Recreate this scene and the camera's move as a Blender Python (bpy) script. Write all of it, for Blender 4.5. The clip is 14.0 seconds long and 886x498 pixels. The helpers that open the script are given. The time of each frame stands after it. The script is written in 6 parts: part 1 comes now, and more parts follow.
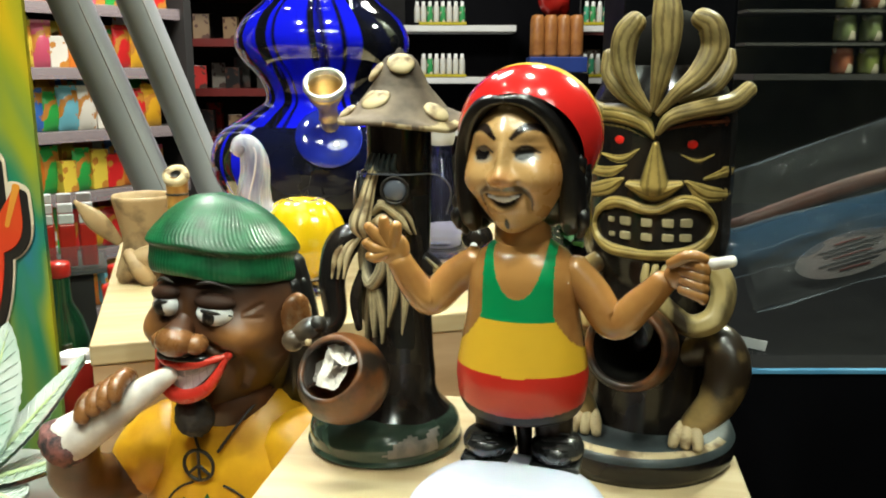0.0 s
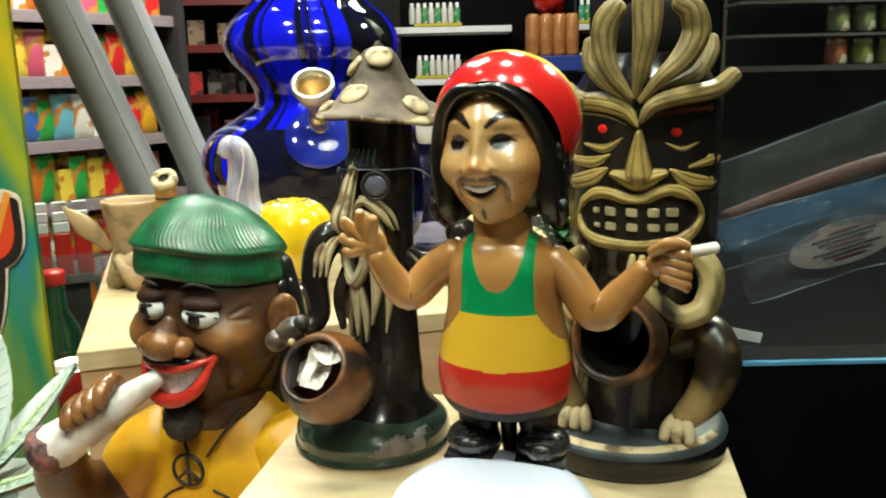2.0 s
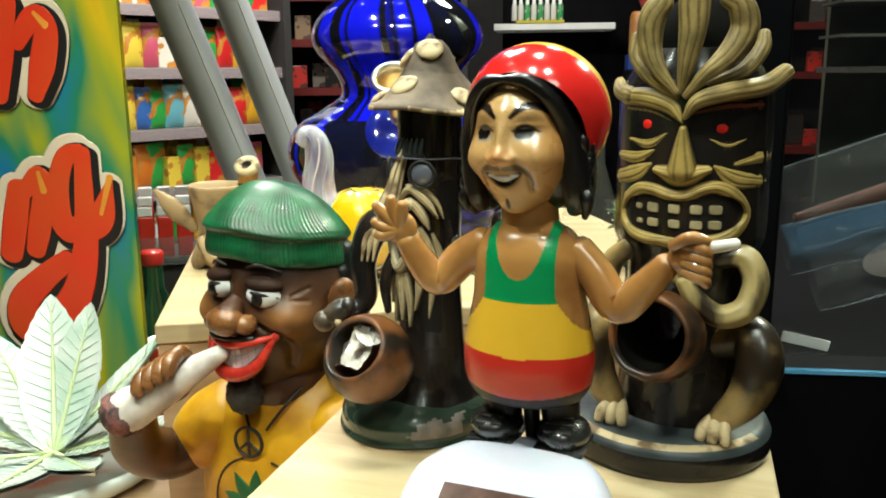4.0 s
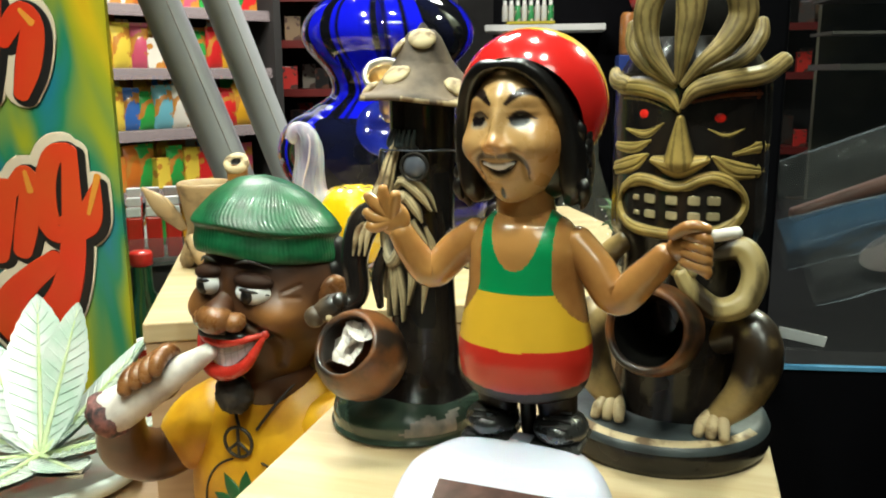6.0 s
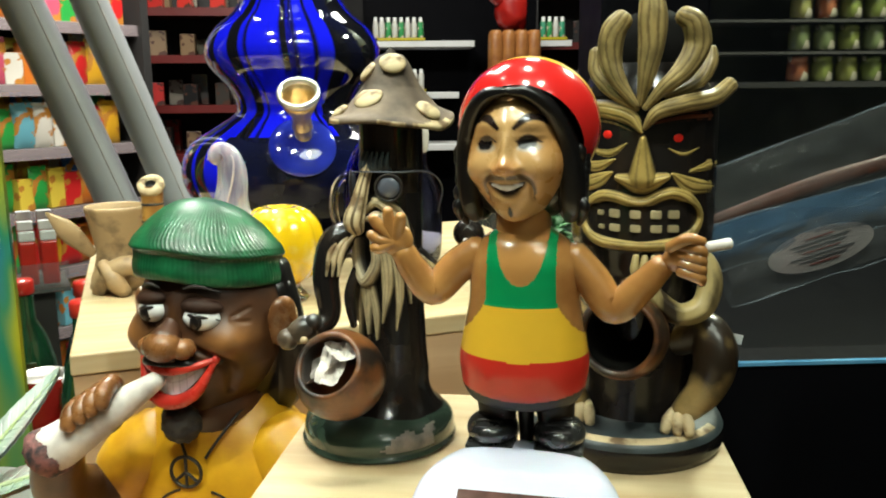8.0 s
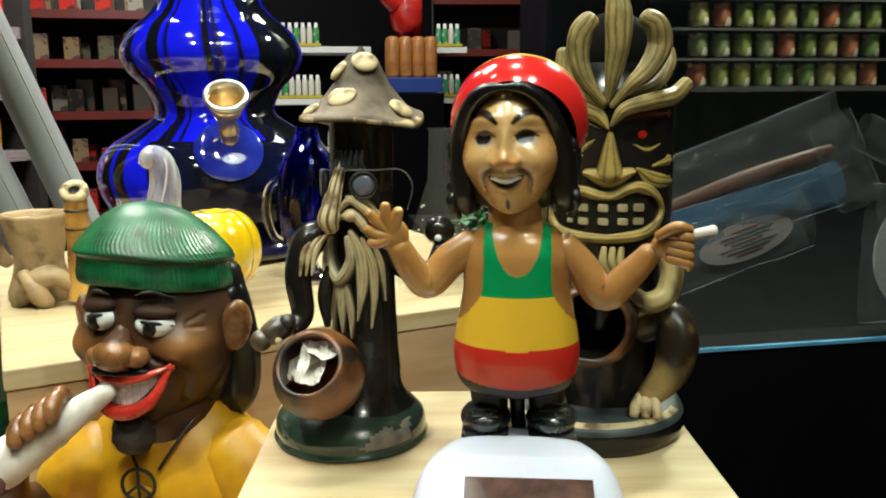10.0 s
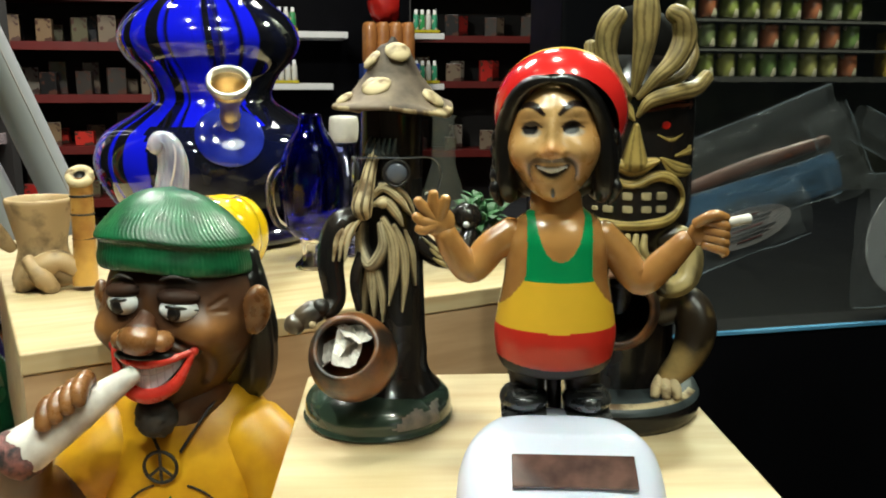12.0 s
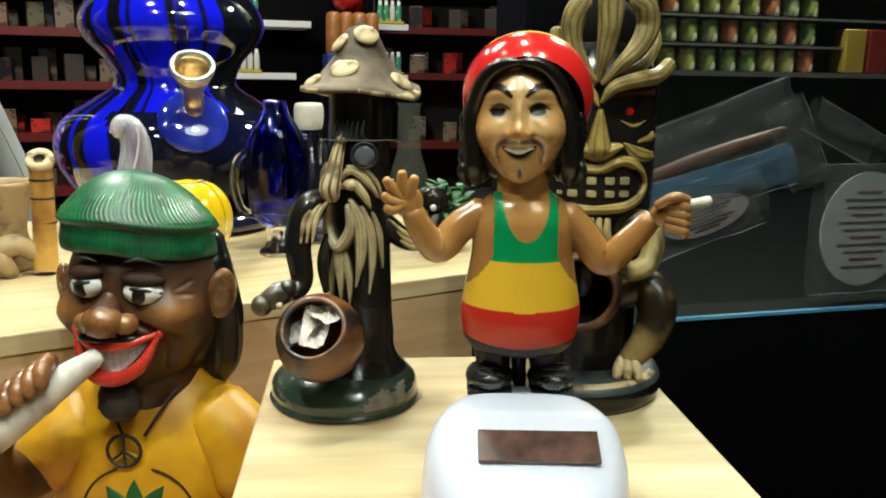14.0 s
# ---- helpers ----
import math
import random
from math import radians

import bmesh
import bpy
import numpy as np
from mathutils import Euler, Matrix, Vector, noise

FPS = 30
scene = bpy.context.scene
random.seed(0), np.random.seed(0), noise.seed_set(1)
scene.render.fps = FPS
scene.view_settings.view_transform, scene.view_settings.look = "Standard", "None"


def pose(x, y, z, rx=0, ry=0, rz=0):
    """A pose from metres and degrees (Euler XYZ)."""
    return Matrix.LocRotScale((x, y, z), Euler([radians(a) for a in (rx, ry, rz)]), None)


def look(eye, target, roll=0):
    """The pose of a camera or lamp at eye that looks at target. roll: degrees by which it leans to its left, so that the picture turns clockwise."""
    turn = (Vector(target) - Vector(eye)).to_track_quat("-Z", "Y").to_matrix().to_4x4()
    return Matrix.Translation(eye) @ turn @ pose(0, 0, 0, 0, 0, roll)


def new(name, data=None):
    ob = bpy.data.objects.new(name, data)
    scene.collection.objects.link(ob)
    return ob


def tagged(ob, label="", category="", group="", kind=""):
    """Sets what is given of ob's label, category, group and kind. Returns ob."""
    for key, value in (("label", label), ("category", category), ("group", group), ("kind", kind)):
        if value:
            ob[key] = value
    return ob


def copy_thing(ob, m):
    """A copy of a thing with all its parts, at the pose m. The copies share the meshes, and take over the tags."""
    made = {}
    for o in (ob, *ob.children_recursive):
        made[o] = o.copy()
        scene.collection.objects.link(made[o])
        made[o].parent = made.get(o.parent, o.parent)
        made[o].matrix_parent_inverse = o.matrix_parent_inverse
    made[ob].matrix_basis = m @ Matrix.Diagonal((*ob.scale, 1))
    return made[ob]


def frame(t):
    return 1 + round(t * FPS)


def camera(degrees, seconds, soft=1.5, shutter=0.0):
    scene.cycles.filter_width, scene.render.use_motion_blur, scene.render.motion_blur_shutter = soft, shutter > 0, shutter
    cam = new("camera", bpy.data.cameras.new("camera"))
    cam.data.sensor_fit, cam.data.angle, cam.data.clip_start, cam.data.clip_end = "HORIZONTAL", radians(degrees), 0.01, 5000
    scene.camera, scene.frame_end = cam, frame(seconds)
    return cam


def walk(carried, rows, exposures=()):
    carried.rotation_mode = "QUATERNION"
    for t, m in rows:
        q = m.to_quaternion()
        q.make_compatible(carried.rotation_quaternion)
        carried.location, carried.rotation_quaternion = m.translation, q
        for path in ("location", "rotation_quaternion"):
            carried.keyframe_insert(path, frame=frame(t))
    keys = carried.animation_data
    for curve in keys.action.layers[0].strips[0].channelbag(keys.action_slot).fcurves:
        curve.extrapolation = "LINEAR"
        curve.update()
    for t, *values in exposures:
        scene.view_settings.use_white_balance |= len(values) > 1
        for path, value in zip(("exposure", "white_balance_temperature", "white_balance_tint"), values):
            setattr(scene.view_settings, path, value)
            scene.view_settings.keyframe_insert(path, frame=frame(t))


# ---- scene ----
cam = camera(55.8, 14.0, soft=1.9, shutter=0.5)
METRES, EYE, TILT, LEAN, TURN = 0.17, 0.144, -12.0, 0.0, 0.0
ROWS = [
    (0.0, 0.0, 0.0, 0.0, 0.0, 0.0, -0.0),
    (0.5, -0.0229, -0.0135, -0.0106, -0.91, -0.35, 0.28),
    (1.0, -0.0211, -0.0161, -0.0116, -1.93, -0.32, 0.82),
    (1.5, 0.011, 0.0195, -0.0211, -1.46, 0.03, 1.21),
    (2.0, 0.0395, 0.0296, -0.0157, 0.13, 0.16, 1.21),
    (2.5, 0.1, 0.0218, -0.0076, 4.07, 1.16, 0.07),
    (3.0, 0.1283, -0.0057, -0.0142, 6.36, 0.69, -0.8),
    (5.5, 0.1877, 0.0096, -0.0641, 7.04, -0.28, -1.14),
    (6.0, 0.1531, 0.0334, -0.052, 6.28, 0.12, -0.88),
    (6.5, 0.0819, 0.0418, -0.044, 4.28, 0.41, -0.49),
    (7.0, 0.0133, 0.0325, -0.0521, 2.66, 0.5, -0.0),
    (7.5, -0.0442, -0.0029, -0.0521, -0.51, 0.79, 0.57),
    (8.0, -0.077, -0.027, -0.0445, -2.81, 1.09, 1.08),
    (8.5, -0.1282, -0.0483, -0.0576, -6.08, 1.32, 2.03),
    (11.0, -0.3466, -0.0234, -0.0613, -11.0, 1.16, 2.49),
    (11.5, -0.391, -0.0415, -0.0561, -11.68, 0.58, 2.42),
    (12.0, -0.401, -0.0548, -0.0578, -12.18, 0.3, 2.42),
    (12.5, -0.4045, -0.0704, -0.0615, -13.15, 0.15, 2.32),
    (13.0, -0.4108, -0.0729, -0.0547, -13.75, -0.07, 2.03),
    (13.5, -0.4148, -0.073, -0.0695, -14.35, -0.25, 1.97),
    (14.0, -0.4166, -0.0729, -0.0816, -14.75, -0.28, 2.12),
]
walk(cam, [(t, pose(0, 0, EYE, TILT, LEAN, TURN) @ pose(METRES * x, METRES * y, METRES * z, 90 + pitch, roll, yaw)) for t, x, y, z, yaw, pitch, roll in ROWS],
     exposures=((0.0, 0.0), (7.5, 0.0), (8.5, -0.07), (11.0, -0.18), (14.0, -0.20)))

# ---- light ----
world = bpy.data.worlds.new("world")
scene.world = world
world.use_nodes = True
world.node_tree.nodes["Background"].inputs[0].default_value = (0.55, 0.65, 0.9, 1)
world.node_tree.nodes["Background"].inputs[1].default_value = 0.02


def lamp(name, kind, place, target, watts, colour, size):
    """A lamp at place that shines at target."""
    data = bpy.data.lights.new(name, kind)
    data.energy, data.color = watts, colour
    if kind == "AREA":
        data.shape, data.size = "DISK", size
    elif kind == "SPOT":
        data.shadow_soft_size, data.spot_size, data.spot_blend = size, radians(75), 0.6
    ob = new(name, data)
    ob.matrix_world = look(place, target)
    return tagged(ob, kind="structure")


WARM = (0.85, 0.94, 0.80)
lamp("window_spot", "SPOT", (0.12, 0.03, 0.66), (0.03, 0.28, 0.03), 9.2, WARM, 0.014)
lamp("window_spot", "SPOT", (-0.07, 0.05, 0.68), (-0.05, 0.36, 0.0), 10, WARM, 0.014)
lamp("window_spot", "SPOT", (-0.34, 0.08, 0.68), (-0.25, 0.46, -0.06), 15, WARM, 0.014)
lamp("window_spot", "SPOT", (0.02, 0.40, 0.78), (-0.02, 0.52, 0.0), 15, WARM, 0.016)
lamp("window_spot", "SPOT", (-0.34, 0.38, 0.78), (-0.26, 0.60, 0.0), 18, WARM, 0.016)
# added lamp behind the camera: fills the figures, lights the wall the pane mirrors
lamp("corridor_lamp", "AREA", (0.6, -1.2, 1.7), (0.6, -1.3, 0), 14, (0.9, 1.0, 0.85), 0.8)
# added lamp with no visible source, brightens the snack rack
lamp("rack_lamp", "AREA", (-0.42, 1.36, 0.95), (-0.72, 1.75, 0.0), 16, (0.97, 0.97, 0.90), 0.12)
lamp("ceiling_lamp", "AREA", (-0.55, 1.45, 1.6), (-0.75, 1.75, 0), 34, (0.96, 0.97, 0.88), 0.5)
lamp("ceiling_lamp", "AREA", (0.5, 2.2, 1.75), (0.5, 2.2, 0), 24, (0.96, 0.97, 0.88), 0.5)

# ---- materials ----


def mat(name, colour, rough=0.5, metal=0.0, second=None, scale=60.0, bump=0.0, bump_scale=200.0, coat=0.0,
        stretch=(1, 1, 1), sharp=(0.35, 0.65), spec=0.5, glow=0.0, sss=0.0):
    """A procedural surface: two colours mixed by noise at two scales, uneven gloss and fine relief."""
    m = bpy.data.materials.new(name)
    m.use_nodes = True
    nt = m.node_tree
    b = nt.nodes["Principled BSDF"]
    co = nt.nodes.new("ShaderNodeTexCoord")
    mp = nt.nodes.new("ShaderNodeMapping")
    mp.inputs["Scale"].default_value = stretch
    nt.links.new(co.outputs["Object"], mp.inputs["Vector"])
    n1 = nt.nodes.new("ShaderNodeTexNoise")
    n1.inputs["Scale"].default_value, n1.inputs["Detail"].default_value = scale, 6
    nt.links.new(mp.outputs[0], n1.inputs["Vector"])
    ramp = nt.nodes.new("ShaderNodeValToRGB")
    second = second or tuple(c * 0.82 for c in colour)
    ramp.color_ramp.elements[0].color, ramp.color_ramp.elements[1].color = (*second, 1), (*colour, 1)
    ramp.color_ramp.elements[0].position, ramp.color_ramp.elements[1].position = sharp
    nt.links.new(n1.outputs["Fac"], ramp.inputs["Fac"])
    nt.links.new(ramp.outputs["Color"], b.inputs["Base Color"])
    mr = nt.nodes.new("ShaderNodeMapRange")
    mr.inputs["To Min"].default_value, mr.inputs["To Max"].default_value = max(0.02, rough * 0.8), min(1, rough * 1.2)
    n2 = nt.nodes.new("ShaderNodeTexNoise")
    n2.inputs["Scale"].default_value, n2.inputs["Detail"].default_value = scale * 3.1, 3
    nt.links.new(mp.outputs[0], n2.inputs["Vector"])
    nt.links.new(n2.outputs["Fac"], mr.inputs["Value"])
    nt.links.new(mr.outputs[0], b.inputs["Roughness"])
    b.inputs["Metallic"].default_value = metal
    b.inputs["Specular IOR Level"].default_value = spec
    b.inputs["Coat Weight"].default_value, b.inputs["Coat Roughness"].default_value = coat, 0.08
    if sss:
        b.inputs["Subsurface Weight"].default_value, b.inputs["Subsurface Scale"].default_value = sss, 0.003
    if bump:
        n3 = nt.nodes.new("ShaderNodeTexNoise")
        n3.inputs["Scale"].default_value, n3.inputs["Detail"].default_value = bump_scale, 4
        nt.links.new(mp.outputs[0], n3.inputs["Vector"])
        bp = nt.nodes.new("ShaderNodeBump")
        bp.inputs["Strength"].default_value, bp.inputs["Distance"].default_value = bump, 0.0006
        nt.links.new(n3.outputs["Fac"], bp.inputs["Height"])
        nt.links.new(bp.outputs[0], b.inputs["Normal"])
    if glow:
        b.inputs["Emission Color"].default_value, b.inputs["Emission Strength"].default_value = (*colour, 1), glow
    return m


def painted(name, rough=0.35, coat=0.2, bump=0.2, bump_scale=200.0, scale=60.0, spec=0.5, uneven=0.7):
    """Hand-painted or stained ware: the colours laid on the model, with uneven coverage."""
    m = mat(name, (1, 1, 1), rough, second=(uneven, uneven, uneven), scale=scale, coat=coat, bump=bump, bump_scale=bump_scale, spec=spec)
    nt = m.node_tree
    b = nt.nodes["Principled BSDF"]
    cover = b.inputs["Base Color"].links[0].from_socket
    at, mix = nt.nodes.new("ShaderNodeVertexColor"), nt.nodes.new("ShaderNodeMixRGB")
    at.layer_name, mix.blend_type, mix.inputs["Fac"].default_value = "paint", "MULTIPLY", 1.0
    nt.links.new(at.outputs["Color"], mix.inputs["Color1"])
    nt.links.new(cover, mix.inputs["Color2"])
    nt.links.new(mix.outputs[0], b.inputs["Base Color"])
    return m


def glass(name, colour, rough=0.02, ior=1.45, bump=0.0, bump_scale=80.0):
    m = mat(name, colour, rough, bump=bump, bump_scale=bump_scale, second=colour)
    b = m.node_tree.nodes["Principled BSDF"]
    b.inputs["Transmission Weight"].default_value, b.inputs["IOR"].default_value = 1.0, ior
    return m


def clear_film(name, colour, share, rough=0.08, bump=0.6, bump_scale=40.0):
    """Thin clear plastic: mostly see-through, the rest a glossy wrinkled film."""
    m = mat(name, colour, rough, bump=bump, bump_scale=bump_scale, second=colour)
    nt = m.node_tree
    mix, tr = nt.nodes.new("ShaderNodeMixShader"), nt.nodes.new("ShaderNodeBsdfTransparent")
    mix.inputs[0].default_value = share
    nt.links.new(tr.outputs[0], mix.inputs[1])
    nt.links.new(nt.nodes["Principled BSDF"].outputs[0], mix.inputs[2])
    nt.links.new(mix.outputs[0], nt.nodes["Material Output"].inputs["Surface"])
    return m


WOOD = mat("pale_wood", (0.50, 0.40, 0.235), 0.45, second=(0.40, 0.28, 0.145), scale=9, stretch=(1, 9, 9), bump=0.15, bump_scale=60)
WOOD2 = mat("tan_wood", (0.50, 0.34, 0.20), 0.5, second=(0.38, 0.24, 0.13), scale=9, stretch=(1, 9, 9), bump=0.15, bump_scale=60)
BLACK = mat("black_lacquer", (0.003, 0.003, 0.004), 0.45, scale=20, spec=0.04)
WALL = mat("grey_green_wall", (0.26, 0.27, 0.22), 0.7, second=(0.12, 0.12, 0.10), scale=2.5, sharp=(0.4, 0.6))
DARK = mat("dark_wall", (0.02, 0.018, 0.017), 0.7, scale=6)
FLOOR = mat("shop_floor", (0.10, 0.055, 0.03), 0.4, second=(0.06, 0.035, 0.02), scale=5)
CEIL = mat("ceiling_paint", (0.12, 0.115, 0.11), 0.8, scale=4)
WHITE = mat("white_paint", (0.75, 0.75, 0.73), 0.45, scale=15, second=(0.68, 0.68, 0.66))
GREY = mat("grey_tube", (0.36, 0.36, 0.38), 0.45, second=(0.31, 0.31, 0.33), scale=10)

# ---- mesh helpers ----


def sweep(path, n):
    """n points along a smooth curve through path; each item of path is a tuple of numbers."""
    p = np.array(path, float)
    if len(p) == 2:
        return [p[0] + (p[1] - p[0]) * i / (n - 1) for i in range(n)]
    p = np.vstack([2 * p[0] - p[1], p, 2 * p[-1] - p[-2]])
    out = []
    for i in range(n):
        s = (len(p) - 3) * i / (n - 1)
        k = min(int(s), len(p) - 4)
        u, a, b, c, d = s - k, p[k], p[k + 1], p[k + 2], p[k + 3]
        out.append(0.5 * (2 * b + (c - a) * u + (2 * a - 5 * b + 4 * c - d) * u * u + (3 * b - a - 3 * c + d) * u ** 3))
    return out


class Build:
    """Collects shapes with materials into one mesh."""

    def __init__(self):
        self.v, self.f, self.m, self.mats, self.flat, self.paint = [], [], [], [], [], {}

    def slot(self, material):
        if material not in self.mats:
            self.mats.append(material)
        return self.mats.index(material)

    def grid(self, rows, material, wrap=True, flat=False, pick=None):
        """Faces between rings of points. pick(point) may choose another material."""
        base, k = len(self.v), len(rows[0])
        for r in rows:
            self.v.extend([tuple(map(float, q)) for q in r])
        for i in range(len(rows) - 1):
            for j in range(k if wrap else k - 1):
                a, b = base + i * k + j, base + i * k + (j + 1) % k
                self.f.append((a, b, b + k, a + k))
                use = material
                if pick:
                    mid = sum((np.array(self.v[q]) for q in (a, b, b + k, a + k)), np.zeros(3)) / 4
                    use = pick(mid) or material
                self.m.append(self.slot(use))
                self.flat.append(flat)
        return self

    def sheet(self, points, colours, material, wrap=False):
        """A modelled skin: an array of points (rows, columns, 3) with hand-painted colours on it."""
        base = len(self.v)
        self.grid(points, material, wrap=wrap)
        for k, c in enumerate(np.asarray(colours).reshape(-1, 3)):
            self.paint[base + k] = (*c, 1.0)
        return self

    def fan(self, ring, material, flat=True):
        base = len(self.v)
        self.v.extend([tuple(map(float, q)) for q in ring])
        self.f.append(tuple(range(base, base + len(ring))))
        self.m.append(self.slot(material))
        self.flat.append(flat)
        return self

    def lathe(self, profile, material, at=(0, 0, 0), turn=None, seg=40, squash=(1, 1), smooth=0, pick=None, wob=0.0):
        """A turned shape: profile of (radius, height)."""
        if smooth:
            profile = sweep(profile, smooth)
        m = Matrix.Translation(at) @ (turn.to_4x4() if turn else Matrix())
        rows = []
        for r, z in profile:
            ring = []
            for j in range(seg):
                a = 2 * math.pi * j / seg
                q = r * (1 + wob * (math.sin(3 * a + 1) * 0.6 + math.sin(5 * a + z * 90) * 0.4))
                ring.append(m @ Vector((q * math.cos(a) * squash[0], q * math.sin(a) * squash[1], z)))
            rows.append(ring)
        return self.grid(rows, material, pick=pick)

    def tube(self, path, radii, material, n=24, seg=14, flat=1.0, up=(0, -1, 0), pick=None, caps=True, ridge=0.0, ridges=7, groove=None):
        """A swept round or flattened bar; radii follow the path; flat scales the thickness along up; ridge carves grooves."""
        pts = sweep([tuple(p) for p in path], n)
        rad = sweep([(r,) for r in radii], n) if len(radii) > 2 else [np.array([radii[0] + (radii[-1] - radii[0]) * i / (n - 1)]) for i in range(n)]
        rows = []
        for i in range(n):
            d = Vector(pts[min(i + 1, n - 1)] - pts[max(i - 1, 0)]).normalized()
            u = Vector(up)
            side = d.cross(u)
            if side.length < 1e-4:
                side = d.cross(Vector((0.3, 0.2, 1)))
            side.normalize()
            top = side.cross(d).normalized()
            r = max(float(rad[i][0]), 1e-5)
            ring = []
            for j in range(seg):
                a = 2 * math.pi * j / seg
                k = 1 + ridge * math.cos(ridges * a)
                ring.append(Vector(pts[i]) + side * (r * k * math.cos(a)) + top * (r * k * flat * math.sin(a)))
            rows.append(ring)
        if caps:
            rows = self.capped(rows, pts)
        n0 = len(self.m)
        self.grid(rows, material, pick=pick)
        if groove:
            dark = self.slot(groove)
            for q in range(n0, len(self.m)):
                if math.cos(ridges * 2 * math.pi * ((q - n0) % seg + 0.5) / seg) < -0.80:
                    self.m[q] = dark
        return self

    @staticmethod
    def capped(rows, pts):
        def shrink(ring, c, out, k):
            return [c + (q - c) * k + out for q in ring]
        a, b = Vector(pts[0]), Vector(pts[-1])
        ra, rb = (rows[0][0] - a).length, (rows[-1][0] - b).length
        da = (Vector(pts[0]) - Vector(pts[1])).normalized() * ra
        db = (Vector(pts[-1]) - Vector(pts[-2])).normalized() * rb
        first = [shrink(rows[0], a, da * s, k) for s, k in ((0.6, 0.02), (0.52, 0.5), (0.3, 0.82))]
        last = [shrink(rows[-1], b, db * s, k) for s, k in ((0.3, 0.82), (0.52, 0.5), (0.6, 0.02))]
        return first + rows + last

    def blob(self, at, radii, material, bumps=(), turn=None, seg=28, rings=18, pick=None, rough=0.0, cover=1.0):
        """An ellipsoid; bumps of (direction, rise, width) swell or dent it."""
        m = Matrix.Translation(at) @ (turn.to_4x4() if turn else Matrix())
        dirs = [(Vector(d).normalized(), rise, width) for d, rise, width in bumps]
        rows = []
        for i in range(rings + 1):
            th = math.pi * cover * (i + 0.001) / (rings + 0.002)
            ring = []
            for j in range(seg):
                a = 2 * math.pi * j / seg
                d = Vector((math.sin(th) * math.cos(a), math.sin(th) * math.sin(a), math.cos(th)))
                k = 1.0 + (rough * noise.noise(d * 4) if rough else 0)
                for w, rise, width in dirs:
                    k += rise * math.exp(-((d - w).length / width) ** 2)
                ring.append(m @ Vector((d.x * radii[0] * k, d.y * radii[1] * k, d.z * radii[2] * k)))
            rows.append(ring)
        return self.grid(rows, material, pick=pick)

    def box(self, at, size, material, turn=None, bevel=0.0):
        m = Matrix.Translation(at) @ (turn.to_4x4() if turn else Matrix())
        bm = bmesh.new()
        bmesh.ops.create_cube(bm, size=1, matrix=Matrix.Diagonal((*size, 1)))
        if bevel:
            bmesh.ops.bevel(bm, geom=bm.edges[:], offset=bevel, segments=2, affect="EDGES", profile=0.5)
        base = len(self.v)
        bm.verts.index_update()
        self.v.extend([tuple(m @ q.co) for q in bm.verts])
        for f in bm.faces:
            self.f.append(tuple(base + q.index for q in f.verts))
            self.m.append(self.slot(material))
            self.flat.append(True)
        bm.free()
        return self

    def prism(self, outline, thick, material, m=Matrix(), side=None):
        """An outline of (x, y), raised by thick along z, laid by m."""
        n, base = len(outline), len(self.v)
        for z in (0, thick):
            self.v.extend([tuple(m @ Vector((x, y, z))) for x, y in outline])
        self.f.append(tuple(base + n + i for i in range(n)))
        self.f.append(tuple(base + n - 1 - i for i in range(n)))
        self.m += [self.slot(material)] * 2
        for i in range(n):
            self.f.append((base + i, base + (i + 1) % n, base + n + (i + 1) % n, base + n + i))
            self.m.append(self.slot(side or material))
        self.flat += [True] * (n + 2)
        return self

    def shift(self, start, move):
        self.v[start:] = [(x + move[0], y + move[1], z + move[2]) for x, y, z in self.v[start:]]
        return self

    def mesh(self, name):
        me = bpy.data.meshes.new(name)
        me.from_pydata(self.v, [], self.f)
        for q in self.mats:
            me.materials.append(q)
        for p, i, flat in zip(me.polygons, self.m, self.flat):
            p.material_index, p.use_smooth = i, not flat
        if self.paint:
            attr = me.color_attributes.new("paint", "FLOAT_COLOR", "POINT")
            for k, c in self.paint.items():
                attr.data[k].color = c
        bm = bmesh.new()
        bm.from_mesh(me)
        bmesh.ops.recalc_face_normals(bm, faces=bm.faces[:])
        bm.to_mesh(me)
        bm.free()
        return me

    def thing(self, name, label="", category="", group="", kind="", m=Matrix()):
        ob = new(name, self.mesh(name))
        ob.matrix_world = m
        return tagged(ob, label, category, group, kind)


def empty(name, m, label="", category="", group="", kind=""):
    ob = new(name)
    ob.empty_display_size = 0.02
    ob.matrix_world = m
    return tagged(ob, label, category, group, kind)


def part(name, build, parent, label="", kind="", m=Matrix()):
    ob = new(name, build.mesh(name) if isinstance(build, Build) else build)
    ob.parent = parent
    ob.matrix_local = m
    return tagged(ob, label, kind=kind)


def stroke(X, Z, path, widths, n=24):
    """How far each point (X, Z) lies from a tapering stroke: 0 on its spine, 1 at its edge; and the signed side of the spine."""
    p = np.array(sweep(path, n))
    w = np.array(sweep([(q,) for q in widths], n) if len(widths) > 2 else np.linspace(widths[0], widths[-1], n)[:, None])[:, 0]
    best, side = np.full(X.shape, 99.0), np.zeros(X.shape)
    for a, c, wa, wc in zip(p[:-1], p[1:], w[:-1], w[1:]):
        d = c - a
        u = np.clip(((X - a[0]) * d[0] + (Z - a[1]) * d[1]) / max(d @ d, 1e-9), 0, 1)
        ex, ez = X - a[0] - u * d[0], Z - a[1] - u * d[1]
        ww = np.maximum(wa + (wc - wa) * u, 1e-4)
        q = np.hypot(ex, ez) / ww
        near = q < best
        side = np.where(near, (ex * d[1] - ez * d[0]) / (math.sqrt(max(d @ d, 1e-9)) * ww), side)
        best = np.where(near, q, best)
    return best, side


